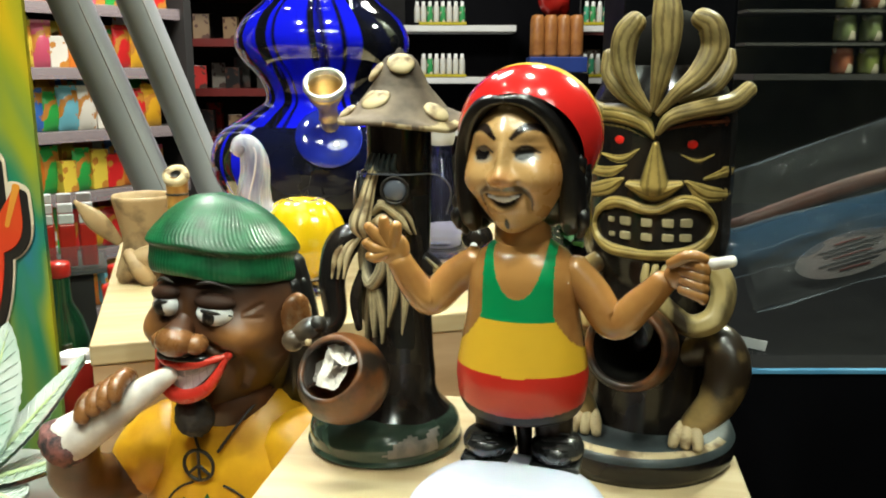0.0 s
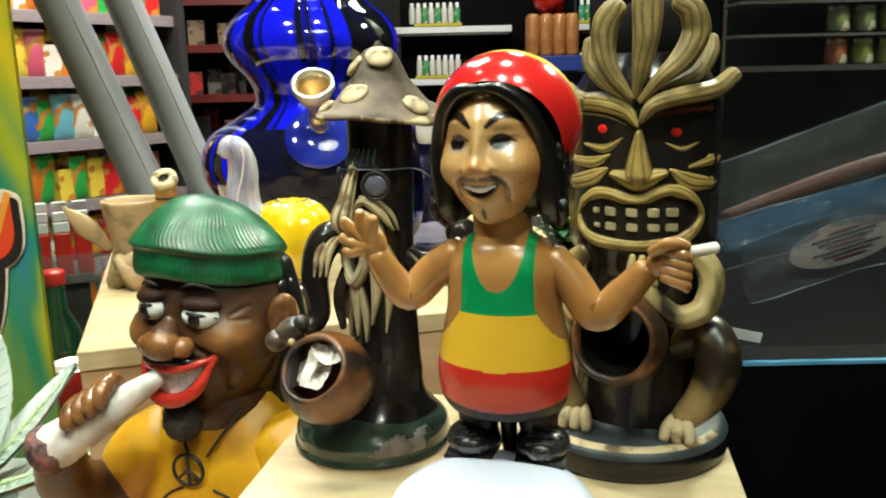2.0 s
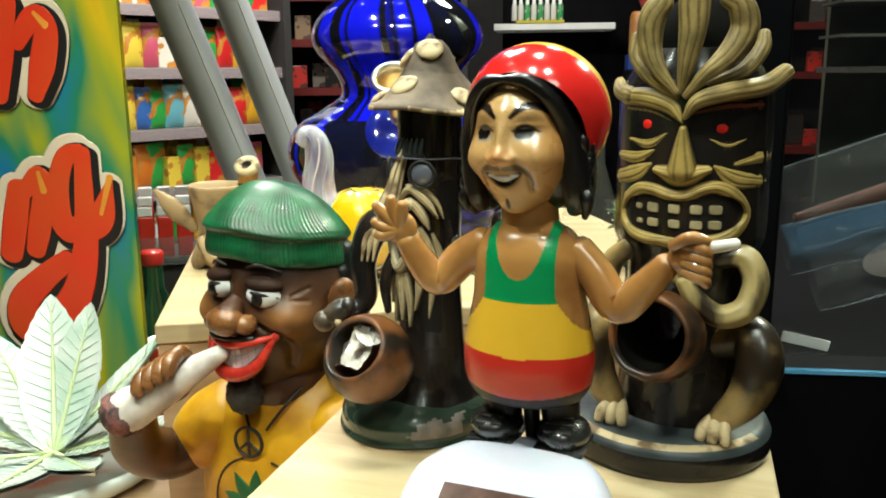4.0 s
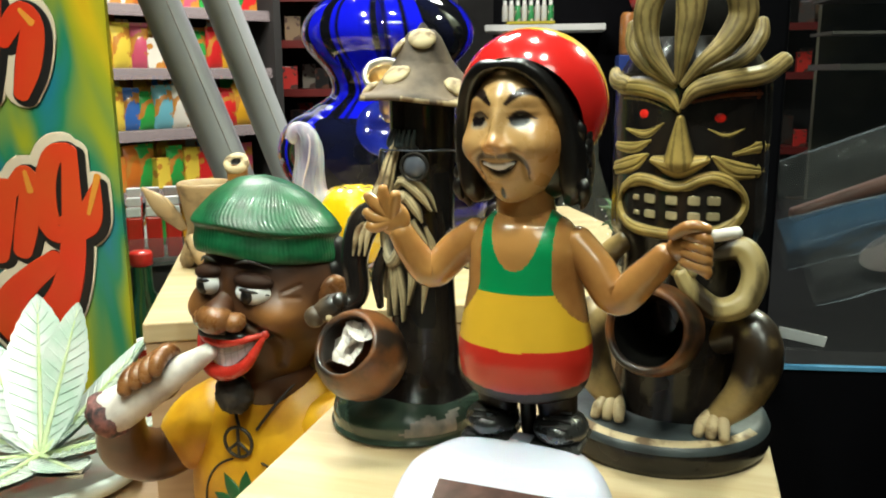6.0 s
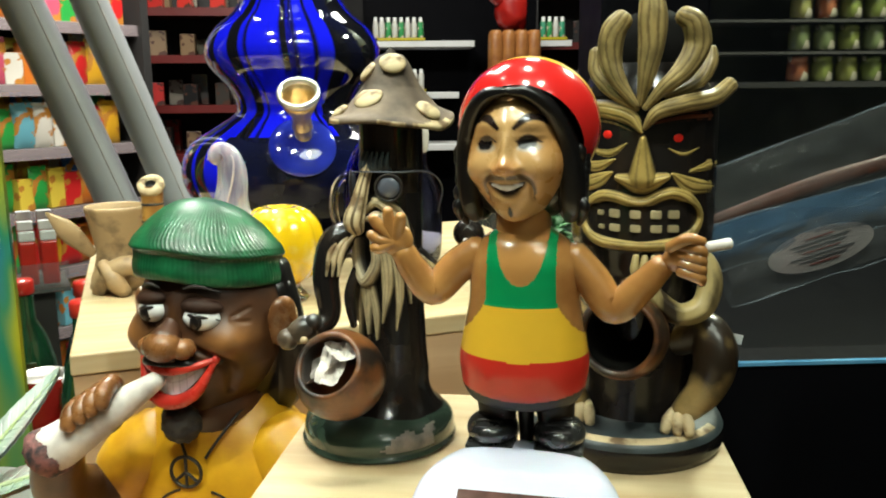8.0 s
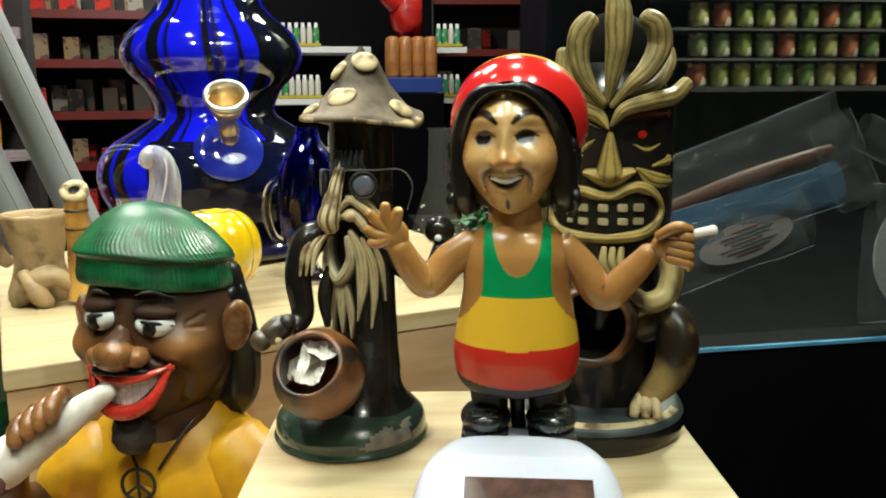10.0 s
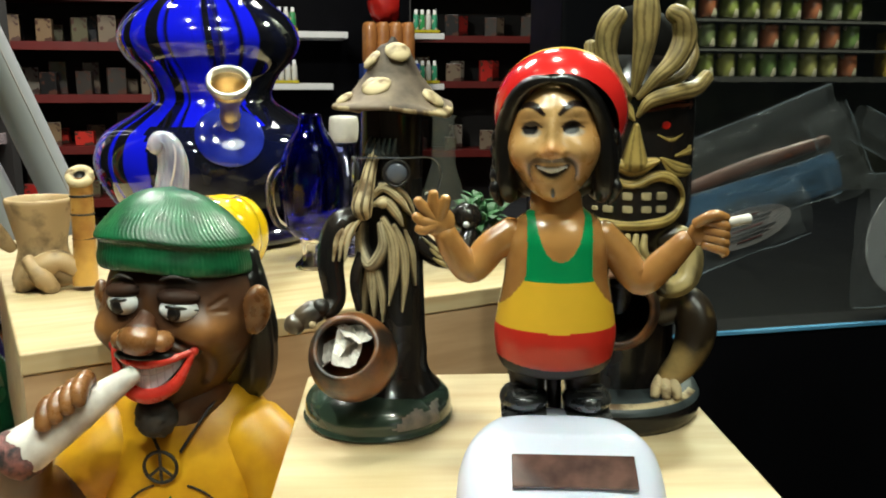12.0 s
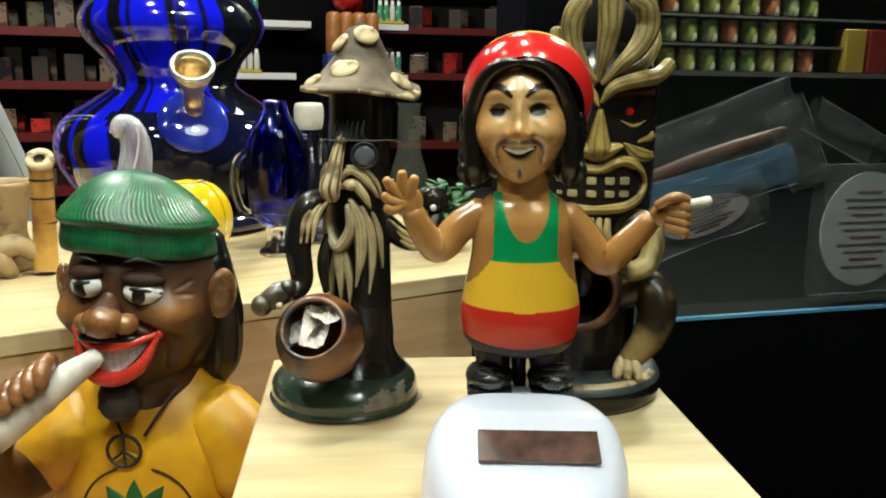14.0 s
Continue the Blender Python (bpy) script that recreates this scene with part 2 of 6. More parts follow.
def bell(X, Z, x, z, sx, sz):
    return np.exp(-((X - x) / sx) ** 2 - ((Z - z) / sz) ** 2)


def soft(q, a, b):
    """1 below a, 0 above b, smooth between."""
    u = np.clip((q - a) / (b - a), 0, 1)
    return 1 - u * u * (3 - 2 * u)


def over(colours, mask, colour):
    return colours * (1 - mask[..., None]) + np.array(colour) * mask[..., None]


def carve(X, Z, marks, ground, low=-0.6, fine=9.0):
    """Heights and colours of a surface on which strokes (path, widths, rise, colour) stand proud, combed with fine dark lines."""
    h = np.full(X.shape, low)
    C = np.zeros((*X.shape, 3)) + ground
    for path, widths, rise, colour in marks:
        q, side = stroke(X, Z, path, widths, n=48)
        line = np.cos(side * fine) < -0.62
        up = rise * np.sqrt(np.clip(1 - q * q, 0, 1)) + low - 0.22 * line * (q < 0.8)
        wear = soft(q, 0.62, 0.99) * (1 - 0.4 * (np.cos(side * fine) < -0.72) * (q < 0.85) * (np.abs(side) > 0.15))
        C = np.where((up > h)[..., None], over(np.zeros(C.shape) + (0.014, 0.009, 0.006), wear, colour), C)
        h = np.maximum(h, up)
    return h, C


def egg(centre, radii, rows, seg):
    """Points of an ellipsoid from its top to its bottom and the outward directions, as arrays in millimetres."""
    th, a = np.meshgrid(np.linspace(0.004, math.pi - 0.004, rows), np.linspace(0, 2 * math.pi, seg, endpoint=False), indexing="ij")
    d = np.stack([np.sin(th) * np.cos(a), np.sin(th) * np.sin(a), np.cos(th)], -1)
    return np.array(centre) + d * np.array(radii), d


def turned(rx=0, ry=0, rz=0):
    return Euler([radians(a) for a in (rx, ry, rz)]).to_matrix()


# ---- structure ----
Build().box((0.2, 1.2, -1.02), (6, 6, 0.04), FLOOR).thing("floor", "brown shop floor", "floor", kind="structure")
Build().box((0.2, 1.2, 1.9), (6, 6, 0.05), CEIL).thing("ceiling", "dim grey shop ceiling", "ceiling", kind="structure")
# south wall is added out of view, grey-green to reflect in the pane
for n, at, size in (("wall_north", (0.2, 4.2, 0.44), (6, 0.1, 2.9)), ("wall_south", (0.2, -1.8, 0.44), (6, 0.1, 2.9)),
                    ("wall_west", (-2.85, 1.2, 0.44), (0.1, 5.9, 2.9)), ("wall_east", (3.25, 1.2, 0.44), (0.1, 5.9, 2.9))):
    Build().box(at, size, WALL if n == "wall_south" else DARK).thing(n, "dark painted shop wall", "wall", kind="structure")
TABLE = -0.135

# ---- display blocks, table and counter ----
table = empty("display_table", pose(-0.30, 0.37, TABLE), "pale wooden shelf board inside the shop window", "shelf")
part("board", Build().box((-0.005, -0.09, -0.02), (0.87, 0.24, 0.04), WOOD2, bevel=0.003), table)
part("board", Build().box((-0.032, 0.121, -0.02), (0.816, 0.178, 0.04), WOOD2, bevel=0.003), table)
part("back_board", Build().box((0.245, 0.280, -0.0205), (0.36, 0.30, 0.038), WOOD2, turn=turned(0, 0, 17.5), bevel=0.003), table)
for lx in (-0.4, 0.36):
    for ly in (-0.17, 0.17):
        part("leg", Build().box((lx, ly, -0.4525), (0.05, 0.05, 0.825), WOOD2, bevel=0.003), table)


def plinth(corner, w, d, rz, label):
    """A wooden display block: top board, four sides; corner is its left one (front or back by the sign of d)."""
    ca, sa = math.cos(radians(rz)), math.sin(radians(rz))
    at = (corner[0] + ca * w / 2 - sa * d / 2, corner[1] + sa * w / 2 + ca * d / 2)
    d = abs(d)
    ob = empty("display_block", pose(*at, TABLE, 0, 0, rz), label, "display block", "wooden display blocks")
    h = -TABLE
    part("top_board", Build().box((0, 0, h - 0.006), (w, d, 0.012), WOOD, bevel=0.0012), ob)
    part("front_panel", Build().box((0, -d / 2 + 0.0065, (h - 0.012) / 2), (w - 0.002, 0.011, h - 0.0125), WOOD2), ob)
    part("back_panel", Build().box((0, d / 2 - 0.0065, (h - 0.012) / 2), (w - 0.002, 0.011, h - 0.0125), WOOD2), ob)
    for s in (-1, 1):
        part("side_panel", Build().box((s * (w / 2 - 0.0065), 0, (h - 0.012) / 2), (0.011, d - 0.025, h - 0.0125), WOOD2), ob)
    return ob


plinth((-0.0495, 0.367), 0.171, -0.26, -9.5, "pale wooden block under the mushroom and tiki pipes")
plinth((-0.190, 0.428), 0.37, 0.345, 17.5, "wide pale wooden block under the blue water pipe")

# ---- painted and glazed surfaces ----
SKIN = mat("glossy_skin_paint", (0.42, 0.20, 0.058), 0.24, second=(0.25, 0.10, 0.028), scale=55, sharp=(0.3, 0.6), coat=0.6, bump=0.12)
SKIN_DARK = mat("brown_skin_paint", (0.085, 0.031, 0.012), 0.38, second=(0.028, 0.010, 0.005), scale=38, sharp=(0.3, 0.6), coat=0.12, bump=0.2)
SKIN_RIM = mat("light_brown_paint", (0.25, 0.105, 0.033), 0.28, second=(0.11, 0.042, 0.014), scale=70, coat=0.3, bump=0.2)
LID = mat("dark_eyelid_paint", (0.034, 0.014, 0.008), 0.65, second=(0.018, 0.008, 0.005), scale=60, spec=0.15)
HAIR = mat("black_gloss_paint", (0.007, 0.006, 0.006), 0.3, scale=40, coat=0.15, bump=0.4)
BEARD = mat("matt_black_beard_paint", (0.010, 0.008, 0.007), 0.7, second=(0.03, 0.024, 0.02), scale=240, bump=1.0, bump_scale=380)
HAT_RED = mat("red_gloss_paint", (0.62, 0.02, 0.015), 0.16, second=(0.56, 0.015, 0.015), scale=20, coat=0.7)
SHIRT_G = mat("green_paint", (0.0, 0.27, 0.085), 0.3, scale=30, coat=0.3)
SHIRT_Y = mat("yellow_paint", (0.72, 0.42, 0.03), 0.3, scale=30, coat=0.3)
SHIRT_R = mat("red_paint", (0.56, 0.025, 0.015), 0.3, scale=30, coat=0.3)
TROUSER = mat("dark_brown_paint", (0.016, 0.009, 0.006), 0.4, scale=40, coat=0.05, spec=0.2)
SHOE = mat("black_shoe_paint", (0.014, 0.014, 0.015), 0.28, scale=90, coat=0.5, bump=0.2, second=(0.03, 0.03, 0.028))
BASE_W = mat("white_plastic", (0.60, 0.61, 0.74), 0.24, second=(0.57, 0.58, 0.70), scale=10, sss=0.1)
PAPER = mat("white_paper", (0.74, 0.70, 0.65), 0.6, second=(0.50, 0.44, 0.40), scale=95, bump=0.3)
ASH = mat("burnt_ash", (0.26, 0.10, 0.09), 0.8, second=(0.025, 0.022, 0.024), scale=200, bump=1.0, bump_scale=420)
KNIT = mat("green_knit_paint", (0.004, 0.105, 0.036), 0.38, second=(0.002, 0.038, 0.013), scale=80, coat=0.15, bump=0.35, bump_scale=300)
TEE = mat("yellow_shirt_paint", (0.66, 0.34, 0.008), 0.45, second=(0.42, 0.17, 0.004), scale=34, sharp=(0.3, 0.58), bump=0.25, bump_scale=70)
LIP = mat("red_lip_paint", (0.56, 0.035, 0.02), 0.28, second=(0.42, 0.02, 0.012), scale=60, coat=0.4)
TEETH = mat("white_enamel_paint", (0.72, 0.72, 0.72), 0.22, second=(0.60, 0.60, 0.60), scale=90, coat=0.4)
INK = mat("black_ink", (0.012, 0.009, 0.008), 0.5, scale=60)
LEAFG = mat("green_ink", (0.008, 0.085, 0.022), 0.5, scale=60)
GLAZE = mat("black_glaze", (0.008, 0.007, 0.007), 0.2, second=(0.018, 0.013, 0.010), scale=45, coat=0.12, spec=0.35, bump=0.25, bump_scale=120)
GROOVE = mat("dark_groove_stain", (0.075, 0.052, 0.022), 0.4, second=(0.12, 0.08, 0.035), scale=60)
BONE = mat("rubbed_bone_clay", (0.34, 0.255, 0.105), 0.42, second=(0.022, 0.013, 0.006), scale=75, stretch=(1, 1, 0.30), sharp=(0.40, 0.54), bump=0.7, bump_scale=150, coat=0.15)
LEG = mat("olive_brown_glaze", (0.30, 0.20, 0.075), 0.32, second=(0.018, 0.011, 0.006), scale=36, sharp=(0.42, 0.60), coat=0.3, bump=0.4, bump_scale=120)
CREAM = mat("cream_clay", (0.50, 0.39, 0.23), 0.5, second=(0.16, 0.10, 0.05), scale=130, sharp=(0.36, 0.50), bump=0.35, coat=0.05, spec=0.3)
CAPM = mat("grey_brown_clay", (0.22, 0.160, 0.112), 0.62, second=(0.045, 0.033, 0.027), scale=48, sharp=(0.36, 0.62), bump=0.5, bump_scale=160, spec=0.25)
POT = mat("brown_glaze", (0.19, 0.066, 0.018), 0.36, second=(0.016, 0.010, 0.007), scale=52, sharp=(0.42, 0.60), coat=0.15, bump=0.4)
GREENGLAZE = mat("green_black_glaze", (0.012, 0.020, 0.015), 0.18, second=(0.03, 0.05, 0.035), scale=30, sharp=(0.55, 0.85), coat=0.6, bump=0.2)
BLUEGREY = mat("worn_blue_grey_glaze", (0.045, 0.06, 0.065), 0.4, second=(0.02, 0.022, 0.024), scale=60, bump=0.4)
STEEL = mat("grey_lens_glass", (0.10, 0.11, 0.14), 0.08, scale=20, coat=0.6)

FACE_GLOSS = painted("glossy_face_paint", 0.28, coat=0.35, bump=0.05, uneven=0.9)
FACE_MATT = painted("brown_face_paint", 0.42, coat=0.05, bump=0.25, scale=70, uneven=0.72, spec=0.4)
STAINED = painted("stained_bone_clay", 0.42, coat=0.05, bump=0.4, bump_scale=160, scale=110, uneven=0.6, spec=0.25)

# ---- dancing toy on a white solar base ----
TX, TY = 0.0235, 0.236
toy = empty("solar_dancing_toy", pose(TX, TY, 0, 0, 0, -15), "solar dancing toy on a rounded white plastic base", "toy")


def toy_base():
    b = Build()
    rows = []
    for k in [0.0] + [i / 26 for i in range(1, 27)]:
        ring = []
        for j in range(56):
            a = 2 * math.pi * j / 56
            x, y = 0.0008 + 0.0325 * k * math.cos(a), -0.0260 + 0.0375 * k * math.sin(a)
            h = 0.0310 - max(0.0, -0.0238 - y) * 0.55
            ring.append((x, y, h * max(0.0, 1 - k ** 7) ** 0.42))
        rows.append(ring)
    return b.grid(rows, BASE_W)


base = part("base", toy_base(), toy, "rounded white plastic base")
# brown-pink base colour carries the reflection seen on the cell
PANEL = mat("solar_cell", (0.12, 0.055, 0.042), 0.22, second=(0.05, 0.022, 0.02), scale=120, coat=0.8)
tilt = Matrix.Translation((0.0035, -0.0362, 0.0250)) @ turned(29, 0, 0).to_4x4()
part("solar_panel", Build().box((0, 0, 0), (0.0360, 0.0112, 0.0016), PANEL, bevel=0.0003), base, "small dark brown solar cell", m=tilt)


def toy_head(b):
    """The nodding head: modelled face with painted features, parted hair, big red beret with a yellow welt."""
    n0 = len(b.v)
    P, D = egg((0, -1.0, 118.5), (14.2, 15.2, 19.0), 150, 220)
    X, Z = P[..., 0], P[..., 2]
    X *= 1 - 0.10 * np.clip((112 - Z) / 12, 0, 1)
    front = np.clip(-D[..., 1] * 2.2, 0, 1)
    h = np.zeros(X.shape)
    for q in (-1, 1):
        h += 2.5 * bell(X, Z, q * 8.8, 115.6, 4.6, 4.4) - 1.5 * bell(X, Z, q * 6.3, 122.6, 4.0, 2.5) + 0.9 * bell(X, Z, q * 6.0, 127.6, 5, 2.0)
        h += 1.7 * bell(X, Z, q * 2.7, 115.7, 1.4, 1.4) + 0.35 * bell(X, Z, q * 6.4, 122.2, 2.8, 1.6) + 0.5 * bell(X, Z, q * 6.4, 124.3, 3.2, 0.7)
        h -= 0.7 * soft(stroke(X, Z, [(q * 3.6, 115.0), (q * 6.4, 112.0), (q * 6.6, 107.0)], [0.9, 0.8])[0], 0, 1.6)
    h += 2.1 * bell(X, Z, 0, 121, 1.7, 5.0) + 3.2 * bell(X, Z, 0, 116.6, 2.3, 2.0) + 1.1 * bell(X, Z, 0, 111.5, 6.0, 3.4)
    h += 1.0 * bell(X, Z, 0, 107.9, 3.6, 1.0) + 2.4 * bell(X, Z, 0, 103.3, 4.4, 3.2) + 0.8 * bell(X, Z, 0, 132, 7, 4)
    mouth = stroke(X, Z, [(-4.6, 111.9), (-2.2, 110.4), (0, 110.0), (2.2, 110.4), (4.6, 111.9)], [0.5, 1.5, 1.8, 1.5, 0.5])[0]
    h -= 1.0 * soft(mouth, 0.5, 1.3)
    teeth = stroke(X, Z, [(-3.8, 111.5), (0, 110.6), (3.8, 111.5)], [0.5, 1.05, 0.5])[0]
    h += 1.1 * soft(teeth, 0.6, 1.1)
    P = P + D * (h * front)[..., None]
    # lit middle and shaded sides of the face, put into the skin colour
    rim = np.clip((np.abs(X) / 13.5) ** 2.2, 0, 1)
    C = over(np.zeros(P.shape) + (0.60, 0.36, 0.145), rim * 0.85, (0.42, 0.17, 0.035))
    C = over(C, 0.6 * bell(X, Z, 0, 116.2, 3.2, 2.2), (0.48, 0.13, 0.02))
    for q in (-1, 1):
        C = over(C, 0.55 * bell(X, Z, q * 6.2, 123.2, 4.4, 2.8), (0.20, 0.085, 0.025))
        C = over(C, soft(np.hypot((X - q * 6.3) / 3.4, (Z - 121.4) / 1.5), 0.75, 1.1), (0.36, 0.27, 0.19))
        C = over(C, soft(np.hypot((X - q * 6.3 + 0.5) / 2.8, (Z - 122.6) / 2.1), 0.82, 1.02), (0.006, 0.004, 0.004))
        C = over(C, soft(stroke(X, Z, [(q * 3.0, 123.0), (q * 6.0, 124.5), (q * 9.6, 122.6)], [0.35, 0.5, 0.3])[0], 0.6, 1.2), (0.03, 0.015, 0.01))
        C = over(C, soft(stroke(X, Z, [(q * 2.3, 126.4), (q * 5.4, 128.9), (q * 8.4, 128.6), (q * 10.8, 126.8)], [0.6, 1.25, 0.9, 0.2])[0], 0.75, 1.1), (0.016, 0.008, 0.006))
        C = over(C, soft(stroke(X, Z, [(q * 0.6, 113.4), (q * 3.6, 113.6), (q * 6.0, 112.4), (q * 7.0, 109.5), (q * 6.6, 106.6)], [0.6, 0.95, 0.7, 0.35, 0.15])[0], 0.6, 1.25) * 0.85, (0.035, 0.017, 0.010))
    C = over(C, soft(mouth, 0.75, 1.05), (0.018, 0.008, 0.007))
    C = over(C, soft(teeth, 0.7, 0.95), (0.72, 0.72, 0.74))
    C = over(C, soft(np.hypot(X / 0.65, (Z - 104.6) / 1.25), 0.7, 1.1), (0.01, 0.008, 0.007))
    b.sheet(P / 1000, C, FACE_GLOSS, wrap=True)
    # hair: two glossy curtains parted over the forehead, and the mass behind
    b.blob((0, 0.0055, 0.1170), (0.0168, 0.0140, 0.0185), HAIR, bumps=[((0.8, -0.3, -0.6), 0.12, 0.5), ((-0.8, -0.3, -0.6), 0.12, 0.5)], seg=40, rings=28)
    for q in (-1, 1):
        b.tube([(q * 0.0002, -0.0128, 0.1366), (q * 0.0060, -0.0116, 0.1356), (q * 0.0112, -0.0086, 0.1308), (q * 0.0146, -0.0046, 0.1225), (q * 0.0154, -0.0024, 0.1130), (q * 0.0152, -0.0010, 0.1042), (q * 0.0142, 0.0, 0.1000)],
               [0.0010, 0.0021, 0.0026, 0.0031, 0.0038, 0.0037, 0.0022], HAIR, n=40, seg=24, ridge=0.05, ridges=6)
        b.tube([(q * 0.0120, 0.002, 0.1220), (q * 0.0148, 0.003, 0.1120), (q * 0.0142, 0.004, 0.1010)], [0.003, 0.0045, 0.004], HAIR, n=24, seg=20, ridge=0.06, ridges=5)
    rl = random.Random(4)
    for q in (-1, 1):
        for k in range(10):
            x, y, z = q * (0.0158 + rl.uniform(0, 0.0014)), rl.uniform(-0.003, 0.004), 0.1195 - k * 0.0020
            b.tube([(x, y, z + 0.003), (x + q * 0.0016, y - 0.001, z), (x + q * rl.uniform(0.0, 0.002), y, z - 0.0036)], [0.0012, 0.0018, 0.0009], HAIR, n=10, seg=8)
    # beret: a full round shell leaning back, red in front, with a yellow welt round a green crown behind
    at, lean = Vector((0.0016, 0.0042, 0.1262)), turned(-66, 0, 0)
    crown = lean @ Vector((0, 0, 1))

    def band(p):
        c = (Vector(p) - at).normalized().dot(crown)
        return SHIRT_G if c > 0.46 else SHIRT_Y if c > 0.14 else None

    b.blob(at, (0.0208, 0.0204, 0.0190), HAT_RED, turn=lean, seg=96, rings=90, cover=0.672, pick=band)
    # the head sits turned a little on its neck
    m = Matrix.Translation((-0.0010, 0, 0)) @ Matrix.Translation((0, 0, 0.1)) @ turned(0, -2, -8).to_4x4() @ Matrix.Translation((0, 0, -0.1))
    b.v[n0:] = [tuple(m @ Vector(q)) for q in b.v[n0:]]


def toy_figure():
    b = Build()
    # shoes, legs, stand
    for s in (-1, 1):
        b.blob((0.0008 + s * 0.0098, 0.000, 0.0388), (0.0076, 0.0088, 0.0048), SHOE, bumps=[((0, -1, 0.3), 0.12, 0.6)])
        b.box((0.0008 + s * 0.0098, 0.000, 0.0352), (0.0142, 0.0165, 0.0022), SHOE, bevel=0.0010)
        b.tube([(0.0010 + s * 0.0085, 0.002, 0.039), (s * 0.0085, 0.001, 0.052)], [0.0052, 0.0062], TROUSER, n=6)
        for d in (-0.0024, 0.0, 0.0024):
            b.tube([(0.0008 + s * 0.0098 - 0.0035, -0.0055 + d, 0.0428 + d * 0.5), (0.0008 + s * 0.0098 + 0.0035, -0.0055 + d, 0.0428 + d * 0.5)], [0.0005, 0.0005], INK, n=4, seg=6)
    b.tube([(0.001, 0.003, 0.033), (0, 0.002, 0.050)], [0.0022, 0.0026], TROUSER, n=5)
    # trunk with the striped vest

    def cloth(p):
        x, y, z = p
        if z < 0.0545 - 0.0026 * math.cos(x * 75):
            return TROUSER
        if z < 0.0640 - 0.05 * y - 0.0012 * math.cos(x * 75):
            return SHIRT_R
        side = abs(x)
        arm = 0.0095 + 0.010 * max(0.0, min(1.0, (0.0815 - z) / 0.014)) ** 1.6
        if z > 0.0675 and side > arm:
            return SKIN
        if y < 0 and z > 0.0845 and (x / 0.0072) ** 2 + ((z - 0.1) / 0.0155) ** 2 < 1:
            return SKIN
        return SHIRT_Y if z < 0.0785 else SHIRT_G

    prof = [(0.001, 0.0475), (0.013, 0.0482), (0.0170, 0.0515), (0.0183, 0.057), (0.0185, 0.062), (0.0172, 0.070), (0.0158, 0.078),
            (0.0155, 0.085), (0.0150, 0.0905), (0.0122, 0.0955), (0.0075, 0.099), (0.0060, 0.104)]
    b.lathe(prof, SKIN, seg=180, squash=(1, 0.80), smooth=190, pick=cloth)
    # neck
    b.tube([(0, 0.001, 0.092), (-0.001, 0.001, 0.106)], [0.0085, 0.0075], SKIN, n=8, seg=20)
    # arms
    b.tube([(-0.0125, 0, 0.0915), (-0.0195, -0.001, 0.0868), (-0.0258, -0.003, 0.0805), (-0.0305, -0.005, 0.0858), (-0.0338, -0.007, 0.0925)],
           [0.0052, 0.0051, 0.0047, 0.0043, 0.0035], SKIN, n=30)
    b.blob((-0.0352, -0.0075, 0.0955), (0.0047, 0.0030, 0.0048), SKIN)
    for dx, dz, e, f in ((-0.0045, 0.0045, -0.0062, 0.0068), (-0.0015, 0.0060, -0.0015, 0.0090), (0.0015, 0.0055, 0.0022, 0.0075), (-0.0045, 0.0005, -0.0068, 0.0022), (-0.0042, -0.0020, -0.0060, -0.0015)):
        b.tube([(-0.0352, -0.0085, 0.0955), (-0.0352 + dx, -0.0100, 0.0955 + dz), (-0.0352 + e, -0.0110, 0.0955 + f)], [0.0019, 0.0018, 0.0014], SKIN, n=10, seg=10)
    b.tube([(0.0125, 0, 0.0910), (0.0185, -0.001, 0.0850), (0.0250, -0.003, 0.0775), (0.0315, -0.004, 0.0835), (0.0375, -0.005, 0.0905)],
           [0.0052, 0.0051, 0.0048, 0.0044, 0.0034], SKIN, n=30)
    n0 = len(b.v)
    b.blob((0.0420, -0.006, 0.0930), (0.0052, 0.0038, 0.0040), SKIN, turn=turned(0, -25, 0))
    for k in range(4):
        b.tube([(0.0415, -0.0085, 0.0962 - k * 0.0022), (0.0462, -0.0105, 0.0957 - k * 0.0024), (0.0472, -0.0085, 0.0932 - k * 0.0022)],
               [0.0015, 0.0017, 0.0012], SKIN, n=10, seg=10)
    b.tube([(0.0385, -0.0088, 0.0958), (0.0430, -0.0105, 0.0985), (0.0470, -0.0100, 0.0978)], [0.0015, 0.0017, 0.0013], SKIN, n=10, seg=10)
    b.tube([(0.0455, -0.0085, 0.0955), (0.0535, -0.0090, 0.0975)], [0.0015, 0.0015], PAPER, n=5, seg=14)
    b.v = [(x * 1.055, y * 1.055, 0.135 + (z - 0.135) * 1.05) for x, y, z in b.v]
    toy_head(b)
    return b


doll = toy_figure().thing("figurine", "glossy painted figurine in red beret and striped vest")
doll.parent = toy

# ---- grinning bust in a green cap ----


